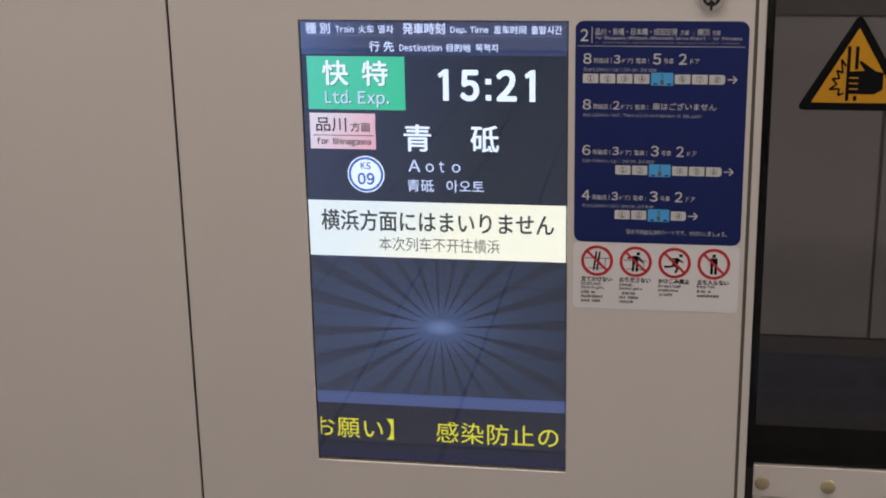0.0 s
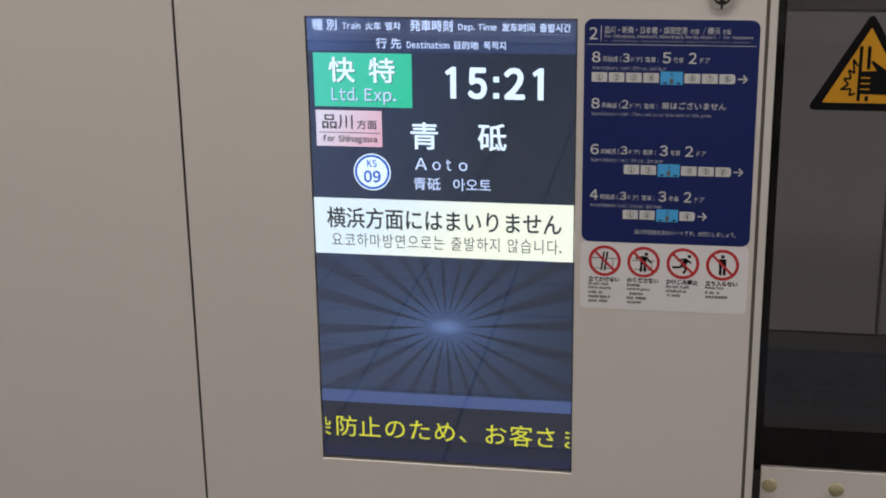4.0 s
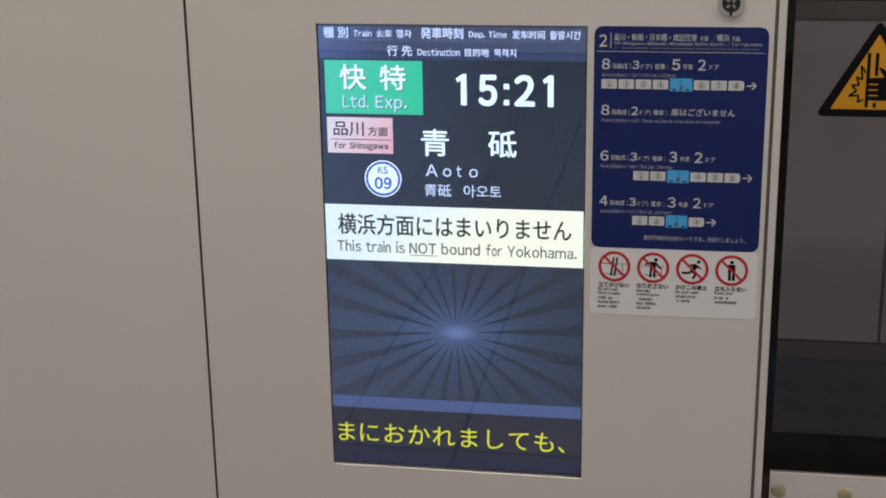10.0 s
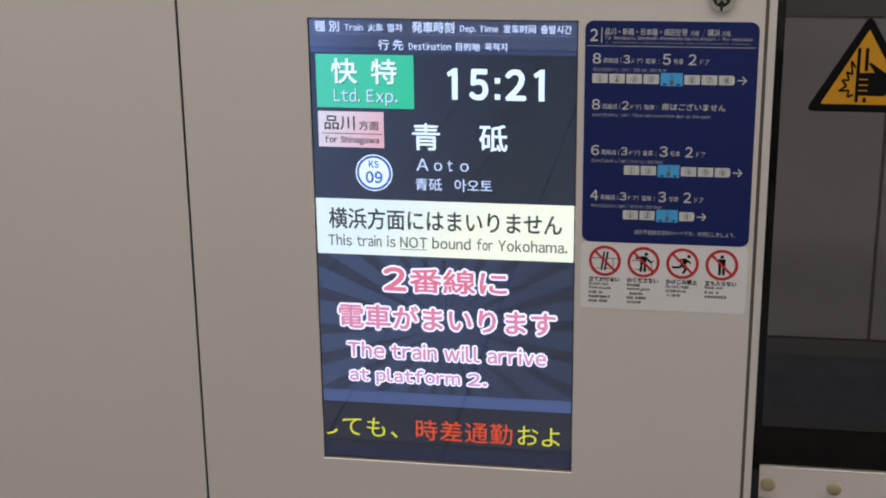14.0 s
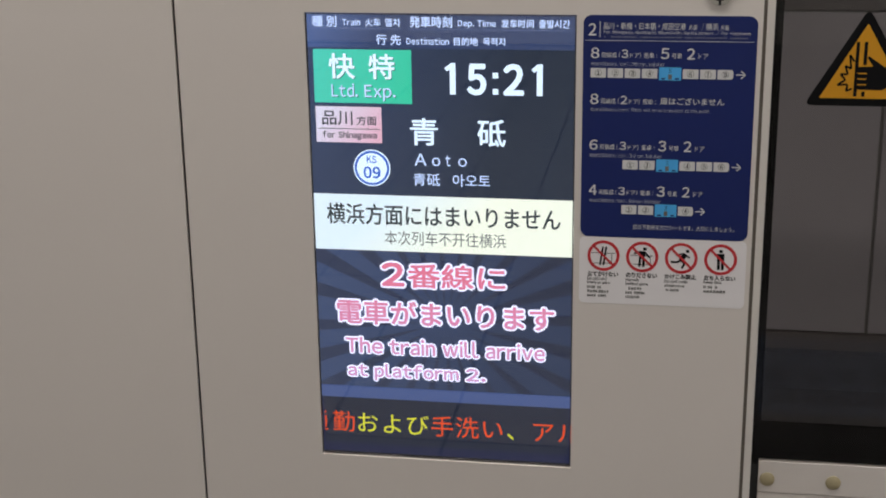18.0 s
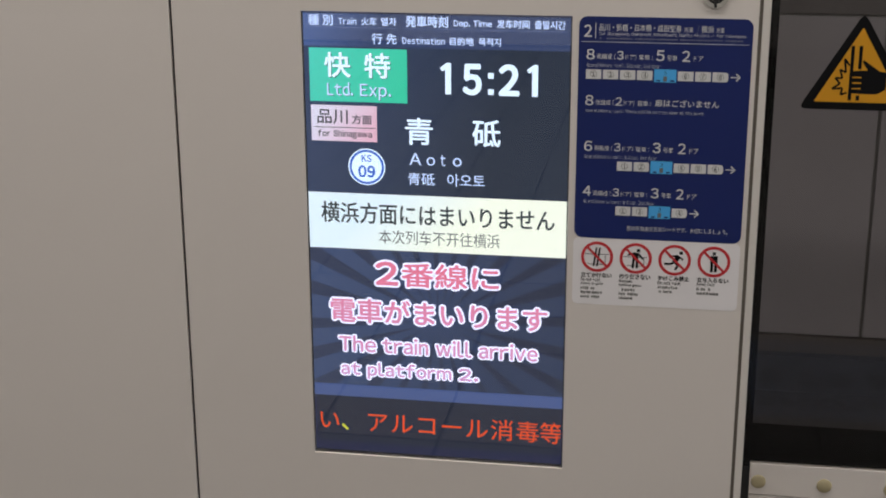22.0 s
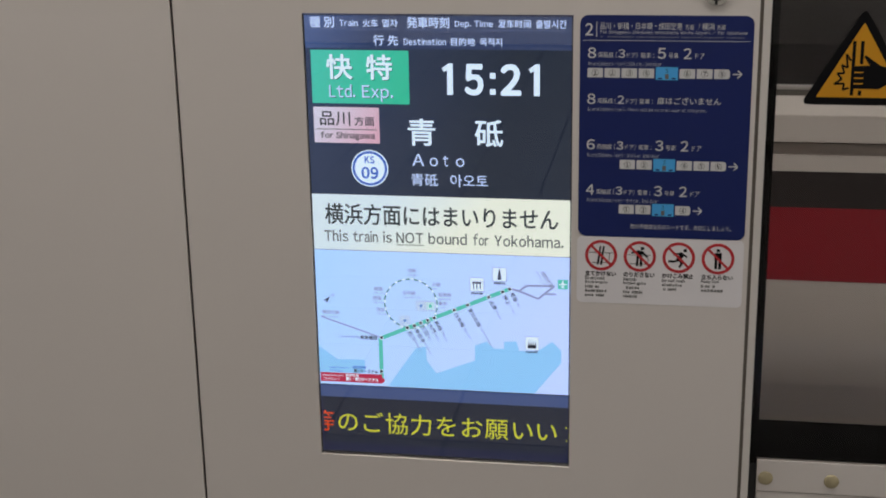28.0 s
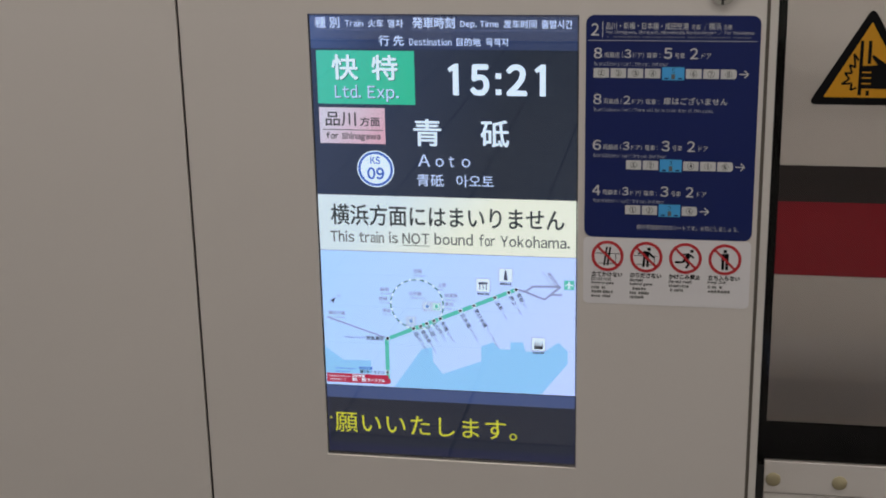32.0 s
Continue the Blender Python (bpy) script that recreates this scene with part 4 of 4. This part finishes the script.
here = plate("here_box", 0.0030, 0.1010, 0.6235, 0.6385, 0.0041, S_MAPRED, route, "crimson box of this station")
write("place_name", "Haneda Airport", 0.0070, 0.0400, 0.6320, 0.6355, 0.0038, S_WHITE, here, bold=0.03)
write("place_name", "Terminal 1・2", 0.0070, 0.0330, 0.6270, 0.6302, 0.0038, S_WHITE, here, bold=0.03)
write("place_name", "第1・第2ターミナル", 0.0430, 0.0955, 0.6262, 0.6325, 0.0038, S_WHITE, here, bold=0.04)
write("place_name", "羽田空港", 0.0430, 0.0640, 0.6332, 0.6378, 0.0038, S_WHITE, here, bold=0.04)
sheet("here_ring", disc(0.1010, 0.6290, 0.0042, 24), 0.0038, S_MAPRED, route)
plane_box = plate("airport_box", 0.3730, 0.3880, 0.7895, 0.8045, 0.0041, S_ROUTE, route, "green airport box")
part("airport_mark", stroke(stroke(stroke(bmesh.new(), [(0.3805, 0.792), (0.3805, 0.803)], 0.0020, 0.0038, 0.0040), [(0.3750, 0.7965), (0.3805, 0.7985), (0.3860, 0.7965)], 0.0020, 0.0037, 0.0039), [(0.3780, 0.7925), (0.3830, 0.7925)], 0.0014, 0.0036, 0.0038), S_WHITE, plane_box)
for x, z, shape in ((0.2512, 0.7922, 0), (0.2855, 0.8093, 1), (0.3347, 0.7012, 2), (0.1393, 0.7298, 3), (0.1651, 0.7547, 3), (0.1793, 0.7548, 4)):
    s = 0.0103 if shape < 3 else 0.0066
    icon = plate("map_icon", x - s, x + s, z - s, z + s, 0.0041, S_WHITE, route)
    plate("icon_rim", x - s - 0.0008, x + s + 0.0008, z - s - 0.0008, z + s + 0.0008, 0.0043, S_MAPGREY, icon, thick=0.0001)
    bm = bmesh.new()
    if shape == 0:
        stroke(bm, [(x - 0.007, z + 0.003), (x + 0.007, z + 0.003)], 0.0030, 0.0038, 0.0040)
        for dx in (-0.005, 0.0, 0.005):
            stroke(bm, [(x + dx, z - 0.007), (x + dx, z + 0.002)], 0.0014, 0.0038, 0.0040)
    elif shape == 1:
        slab(bm, [(x - 0.0032, z - 0.008), (x + 0.0032, z - 0.008), (x + 0.0008, z + 0.008), (x - 0.0008, z + 0.008)], 0.0038, 0.0040)
    elif shape == 2:
        slab(bm, rect(x - 0.0065, x + 0.0065, z - 0.0080, z - 0.0030), 0.0038, 0.0040)
        for dx in (-0.005, -0.0015, 0.002, 0.0055):
            slab(bm, [(x + dx - 0.001, z - 0.003), (x + dx + 0.001, z - 0.003), (x + dx, z + 0.006)], 0.0038, 0.0040)
    else:
        for p, q in (((-1, -1), (1, -1)), ((1, -1), (1, 1)), ((1, 1), (-1, 1)), ((-1, 1), (-1, -1))):
            stroke(bm, [(x + 0.0048 * p[0], z + 0.0048 * p[1]), (x + 0.0048 * q[0], z + 0.0048 * q[1])], 0.0010, 0.0038, 0.0040)
        slab(bm, rect(x - 0.0026, x + 0.0026, z - 0.0026, z + 0.0030), 0.0037, 0.0040)
    part("icon_mark", bm, (S_MAPINK, S_MAPINK, S_DARKTEXT, S_ICONBLUE, S_ROUTE)[shape], icon)
    if shape < 3:
        bars("place_name", x - 0.009, x + 0.009, z - 0.0155, z - 0.0125, 0.0041, S_MAPINK, route, 6)
sheet("compass", [(0.0115, 0.7570), (0.0235, 0.7645), (0.0175, 0.7530), (0.0165, 0.7575)], 0.0041, S_MAPINK, route)
write("compass", "N", 0.0255, 0.0300, 0.7640, 0.7690, 0.0041, S_MAPGREY, route, bold=0.03)
write("place_name", "成田空港", 0.3470, 0.3750, 0.8140, 0.8205, 0.0041, S_MAPGREY, route, bold=0.04, turn=-57)
write("place_name", "Narita Airport", 0.3395, 0.3690, 0.8150, 0.8182, 0.0041, S_MAPGREY, route, bold=0.03, turn=-57)


# ---- the train ----
TY0 = 0.85              # its side towards the platform
DEPTH = 2.75
Z_SILL, Z_LEDGE, Z_GROOVE, Z_BLACK, Z_RED, Z_LOW = 0.932, 0.890, 0.835, 0.774, 0.699, 0.544


RECESS = 0.062          # how far the doors lie behind the side


def skirt(x0, x1, y0, tuck=0.0):
    """Lower side of a car, drawn in towards its foot, the body more than its doors."""
    bm = bmesh.new()
    rim = ((y0 + 0.03, Z_LOW), (y0, Z_LOW), (y0 + 0.0025, 0.50), (y0 + 0.0065, 0.45), (y0 + 0.0120, 0.40), (y0 + 0.0190 + 0.004 * tuck, 0.35), (y0 + 0.0270 + 0.016 * tuck, 0.30), (y0 + 0.0800 + 0.10 * tuck, 0.02), (y0 + 0.21, 0.02))
    sides = [[bm.verts.new((x, y, z)) for y, z in rim] for x in (x0, x1)]
    bm.faces.new(sides[0])
    bm.faces.new(sides[1][::-1])
    for i in range(9):
        f = bm.faces.new((sides[0][i], sides[0][(i + 1) % 9], sides[1][(i + 1) % 9], sides[1][i]))
        f.smooth = 1 <= i <= 5
    for e in bm.edges:
        e.smooth = all(f.smooth for f in e.link_faces)
    return bm


def train_car(shift, coloured=()):
    """One car, 18 m from gangway to gangway, with three recessed double doors to a side; coloured: doors with low pale green panes."""
    car = thing("train_car", (0, TY0, -0.95), "white railway car with black and red waist stripes", "train car", "cars of one train")
    a, b = 0.24, 17.76
    windows = [(0.60, 1.95), (5.30, 7.55), (10.55, 12.75), (16.05, 17.40)]
    if shift == 2:
        windows[1] = (4.95, 7.62)
    doors = [3.70 if shift == 2 else 3.55, 8.87, 14.4]
    half, head = 0.66, 1.75
    ends = [a] + [c + s * half for c in doors for s in (-1, 1)] + [b]
    for x0, x1 in zip(ends[::2], ends[1::2]):
        part("lower_side", skirt(x0, x1, TY0, 0.8), CARWHITE, car, "white lower side")
        block("red_stripe", (x0, x1, TY0 - 0.001, TY0 + 0.03, Z_LOW, Z_RED), CARRED, car, "red stripe")
        block("black_stripe", (x0, x1, TY0 - 0.001, TY0 + 0.03, Z_RED, Z_BLACK), CARBLACK, car, "black stripe")
        block("waist", (x0, x1, TY0, TY0 + 0.03, Z_BLACK, Z_SILL), CARWHITE, car)
        w0, w1 = [w for w in windows if x0 < w[0] < x1][0]
        block("pillar", (x0, w0, TY0, TY0 + 0.03, Z_SILL, head), CARWHITE, car)
        block("pillar", (w1, x1, TY0, TY0 + 0.03, Z_SILL, head), CARWHITE, car)
        win = block("window", (w0 + 0.02, w1 - 0.02, TY0 + 0.010, TY0 + 0.014, Z_SILL + 0.012, head), CARGLASS, car, "dark glass window")
        block("window_frame", (w0, w1, TY0 - 0.004, TY0 + 0.016, Z_SILL + 0.008, Z_SILL + 0.016), WINFRAME, win, "silver frame", bevel=0.002)
        block("window_seal", (w0, w1, TY0 - 0.002, TY0 + 0.012, Z_SILL - 0.004, Z_SILL + 0.008), GROOVE, win, "grey rubber seal")
        bm = bmesh.new()
        rim = ((TY0 + 0.01, Z_LEDGE), (TY0 - 0.0214, Z_LEDGE), (TY0 - 0.0210, Z_LEDGE + 0.003), (TY0 - 0.001, Z_SILL - 0.004), (TY0 + 0.01, Z_SILL - 0.004))
        sides = [[bm.verts.new((x, y, z)) for y, z in rim] for x in (w0 - 0.04, w1 + 0.04)]
        bm.faces.new(sides[0])
        bm.faces.new(sides[1][::-1])
        for i in range(5):
            bm.faces.new((sides[0][i], sides[0][(i + 1) % 5], sides[1][(i + 1) % 5], sides[1][i]))
        part("ledge", bm, CARWHITE, car, "sloping white ledge")
        block("sill_panel", (w0 - 0.04, w1 + 0.04, TY0 - 0.021, TY0 + 0.01, Z_GROOVE + 0.003, Z_LEDGE), CARWHITE, car, bevel=0.002)
        block("groove", (w0 - 0.04, w1 + 0.04, TY0 - 0.0012, TY0 + 0.01, Z_GROOVE - 0.003, Z_GROOVE + 0.003), GROOVE, car)
        cloth, words = (SEATRED, "dusky red bench seat") if w1 - w0 > 1.6 else (SEATGREY, "grey bench seat")
        block("seat", (w0 + 0.05, w1 - 0.05, TY0 + 0.12, TY0 + 0.5, 0.25, 0.46), cloth, car, words, bevel=0.03)
        block("seat", (w0 - 0.2, w1 + 0.2, TY0 + DEPTH - 0.55, TY0 + DEPTH - 0.16, 0.25, 0.46), cloth, car, words, bevel=0.03)
        block("seat_back", (w0 - 0.2, w1 + 0.2, TY0 + DEPTH - 0.16, TY0 + DEPTH - 0.06, 0.40, 0.92), cloth, car, words, bevel=0.03)
    for k, c in enumerate(doors):
        yd = TY0 + RECESS
        zb = 0.925 if k in coloured else 1.13
        for x0, x1 in ((c - half, c - 0.004), (c + 0.004, c + half)):
            leaf_ = part("door_leaf", skirt(x0, x1, yd), CARWHITE, car, "white sliding door leaf")
            block("red_stripe", (x0, x1, yd - 0.001, yd + 0.03, Z_LOW, Z_RED), CARRED, leaf_)
            block("black_stripe", (x0, x1, yd - 0.001, yd + 0.03, Z_RED, Z_BLACK), CARBLACK, leaf_)
            block("upper_leaf", (x0, x1, yd, yd + 0.03, Z_BLACK, zb), CARWHITE, leaf_)
            block("leaf_edge", (x0, x0 + 0.10, yd, yd + 0.03, zb, head), CARWHITE, leaf_)
            block("leaf_edge", (x1 - 0.10, x1, yd, yd + 0.03, zb, head), CARWHITE, leaf_)
            block("door_pane", (x0 + 0.10, x1 - 0.10, yd + 0.008, yd + 0.012, zb, head), CARGLASS, leaf_, "dark door glass")
            block("pane_frame", (x0 + 0.05, x1 - 0.05, yd - 0.003, yd + 0.013, zb - 0.014, zb), WINFRAME, leaf_, "silver frame", bevel=0.002)
            if k in coloured:
                block("pane_film", (x0 + 0.10, x1 - 0.10, yd + 0.002, yd + 0.006, zb, head), PANELGREEN, leaf_, "pale green notice on the pane")
        for x in (c - half, c + half):
            block("door_jamb", (x - 0.012, x + 0.012, TY0 + 0.002, yd + 0.04, 0.03, head), CARWHITE, car, "white door jamb", bevel=0.004)
    block("cornice", (a, b, TY0, TY0 + 0.12, head, 2.45), CARWHITE, car)
    block("saloon_light", (a + 0.5, b - 0.5, TY0 + 1.0, TY0 + 1.3, 2.40, 2.43), CARLIGHT, car, "glowing saloon light")
    block("floor_pan", (a, b, TY0 + 0.03, TY0 + DEPTH, -0.03, 0.02), CARDARK, car)
    block("roof", (a, b, TY0, TY0 + DEPTH, 2.45, 2.62), CARWHITE, car, bevel=0.05)
    block("far_side", (a, b, TY0 + DEPTH - 0.03, TY0 + DEPTH, 0.02, 2.45), ENDGREY, car)
    for x in (a, b - 0.03):
        block("end_wall", (x, x + 0.03, TY0 + 0.03, TY0 + DEPTH - 0.03, 0.02, 2.45), ENDGREY, car)
    if shift:
        block("gangway", (-a, a, TY0 + 0.9, TY0 + 1.85, 0.05, 2.1), ENDGREY, car, "grey gangway bellows")
    block("underframe", (a + 0.4, b - 0.4, TY0 + 0.25, TY0 + DEPTH - 0.25, -0.50, -0.03), CARDARK, car)
    for cx in (3.2, 14.8):
        bogie = block("bogie", (cx - 1.5, cx + 1.5, TY0 + 0.35, TY0 + DEPTH - 0.35, -0.70, -0.50), CARDARK, car)
        for dx in (-1.05, 1.05):
            for y in (1.75, 3.18):
                bm = bmesh.new()
                bmesh.ops.create_cone(bm, cap_ends=True, segments=28, radius1=0.43, radius2=0.43, depth=0.11, matrix=Matrix.LocRotScale((cx + dx, y, -0.52), Euler((radians(90), 0, 0)), None))
                part("wheel", bm, RAILSTEEL, bogie)
    return car


cars = [train_car(0), train_car(1, (2,)), train_car(2, (0,))]


def gangway_x(t):
    """Where the middle of the first gangway stands at t seconds."""
    s = t - 27.77
    if s >= 0:
        u = 7.03 * s - 0.185 * s * s - 0.75 * max(0.0, t - 31.2) ** 2
    elif s > -2.4:
        u = 7.03 * s - 0.54 * s * s
    else:
        u = -7.03 * 2.4 - 0.54 * 5.76 + 9.62 * (s + 2.4)
    return 0.81 - u


# ---- floor tiles and wall panels ----
def flat_box_mesh(name, sx, sy, sz, bevel, mat):
    me = bpy.data.meshes.new(name)
    bm = bmesh.new()
    box(bm, -sx / 2, sx / 2, -sy / 2, sy / 2, -sz / 2, sz / 2)
    top = [e for e in bm.edges if all(v.co.z > 0 for v in e.verts)]
    bmesh.ops.bevel(bm, geom=top, offset=bevel, segments=1, affect="EDGES")
    bm.to_mesh(me)
    bm.free()
    me.materials.append(mat)
    return me


tile_mesh = flat_box_mesh("tile", PITCH - 0.0095, PITCH - 0.0095, 0.008, 0.001, FLOORTILE)
edge_mesh = flat_box_mesh("tile", PITCH - 0.0095, PITCH - 0.0095, 0.008, 0.001, FLOOREDGE)
far_tiles, far_edge = [], []
for i in range(-52, 58):
    for j in range(0, 24):
        cx, cy = X0 + PITCH * (i + 0.5), 0.40 - PITCH * (j + 0.5)
        if -5 <= i <= 9 and 0 <= j <= 15:
            ob = new("tile", edge_mesh if j < 5 else tile_mesh)
            ob.parent, ob.location = platform, (cx, cy, -0.004)
        elif -16 < cx - 0.15 and cx + 0.15 < 18:
            (far_edge if j < 5 else far_tiles).append((cx, cy))
h = (PITCH - 0.0095) / 2
for name, spots, mat in (("far_tiles", far_tiles, FLOORTILE), ("far_edge_tiles", far_edge, FLOOREDGE)):
    verts = [(cx + sx * h, cy + sy * h, 0.0) for cx, cy in spots for sx, sy in ((-1, -1), (1, -1), (1, 1), (-1, 1))]
    me = bpy.data.meshes.new(name)
    me.from_pydata(verts, [], [(4 * k, 4 * k + 1, 4 * k + 2, 4 * k + 3) for k in range(len(spots))])
    tagged(hang(name, me, mat, platform), kind="stuff")
mark = thing("floor_marking", (1.0, -1.65, 0.0), "blue boarding mark on the tiled floor", "floor marking")
block("mark_field", (0.765, 1.75, -1.84, -1.30, 0.0005, 0.0015), FLOORBLUE, mark)
for y, half, width, gap, count in ((-1.56, 0.045, 0.060, 0.034, 10), (-1.395, 0.028, 0.034, 0.010, 21)):
    for k in range(count):
        x = 0.795 + k * (width + gap)
        if count > 20 and k % 9 == 8:
            continue
        bm = bmesh.new()
        for j in range(3):
            box(bm, x, x + width * (1.0, 0.75, 0.9)[(j + k) % 3], y - half + 0.75 * half * j, y - half + 0.75 * half * j + 0.45 * half, 0.0016, 0.0020)
        box(bm, x + 0.35 * width, x + 0.6 * width, y - half, y + half, 0.0015, 0.0021)
        part("mark_text", bm, MARKINK, mark)


def panel_mesh(z0, z1, mat):
    """One wall panel, 0.89 m wide, between two heights."""
    me = bpy.data.meshes.new("panel")
    bm = box(bmesh.new(), -0.4425, 0.4425, -0.01, 0.01, z0, z1, bevel=0.002, seg=1)
    bm.to_mesh(me)
    bm.free()
    me.materials.append(mat)
    return me


for mesh in (panel_mesh(-0.845, 0.595, WALLPANEL), panel_mesh(0.605, 2.031, WALLUPPER), panel_mesh(2.041, 3.467, WALLUPPER)):
    for i in range(-6, 9):
        ob = new("panel", mesh)
        ob.parent, ob.location = wall_far, (0.957 + 0.90 * i, 4.31, 0)
block("foot_strip", (-260, 260, 4.285, 4.32, -0.930, -0.852), FOOTSTRIP, wall_far, "brownish grey strip at the foot of the wall", bevel=0.004)
# plain dark block, added to give the dark band below the wall panels
block("wall_base", (-260, 260, 4.23, 4.32, -1.1, -0.93), WALLFOOT, wall_far, "plain dark block added at the foot of the wall")


def motions():
    """The train that comes in, and what changes and runs on the screen."""
    bob = ((0, 0), (27.5, 0), (28.0, -0.009), (28.5, -0.002), (28.9, 0.010), (29.1, 0.006), (29.4, 0.0), (29.8, -0.004), (30.1, 0.001), (30.4, 0.005), (30.6, -0.007), (30.9, -0.008), (31.2, -0.001), (32, 0.001))
    rise = lambda t: float(np.interp(t, [b[0] for b in bob], [b[1] for b in bob]))
    for k, car in enumerate(cars):
        times = [0, 8, 16, 22] + [24 + 0.5 * i for i in range(7)] + [27.2 + 0.2 * i for i in range(25)]
        walk(car, [(t, pose(gangway_x(t) + 18.0 * (k - 1), TY0, -0.95 + rise(t))) for t in times])
    shown, away = pose(0, 0, 0), pose(0, 0.0022, 0)
    step = 1 / 30

    def flash(ob, spans):
        rows, last = [], 0.0
        rows.append((0.0, shown if spans[0][0] <= 0 else away))
        for on, off in spans:
            if on > 0:
                rows += [(on - step, away), (on, shown)]
            if off < 32:
                rows += [(off - step, shown), (off, away)]
        rows.append((32.0, rows[-1][1]))
        walk(ob, rows)

    flash(chinese, [(0, 2.85), (17.85, 22.85)])
    flash(korean, [(2.9, 7.85), (22.9, 27.85)])
    flash(english, [(7.9, 17.85), (27.9, 32)])
    flash(message, [(0.294 + 1.0165 * k, 0.294 + 1.0165 * k + (0.53 if k != 11 else 0.58)) for k in range(26)])
    walk(route, [(0, pose(0, 0, -0.36)), (26.4, pose(0, 0, -0.36)), (26.6, pose(0, 0, -0.28)), (26.75, pose(0, 0, -0.08)), (26.9, shown), (32, shown)])
    for i, letter in letters:
        right, left = W + 0.045, -0.045
        t_in, t_out = (TX + CELL * i - right) / SPEED, (TX + CELL * i - left) / SPEED
        spot = lambda t: pose(min(right, max(left, TX + CELL * i - SPEED * t)), LY, 0.5560)
        times = [0.0] + [round((t_in + (t_out - t_in) * k / 10) * FPS) / FPS for k in range(11)] + [32.0]
        walk(letter, [(t, spot(t)) for t in sorted({round(t, 5) for t in times if 0 <= t <= 32})])


motions()
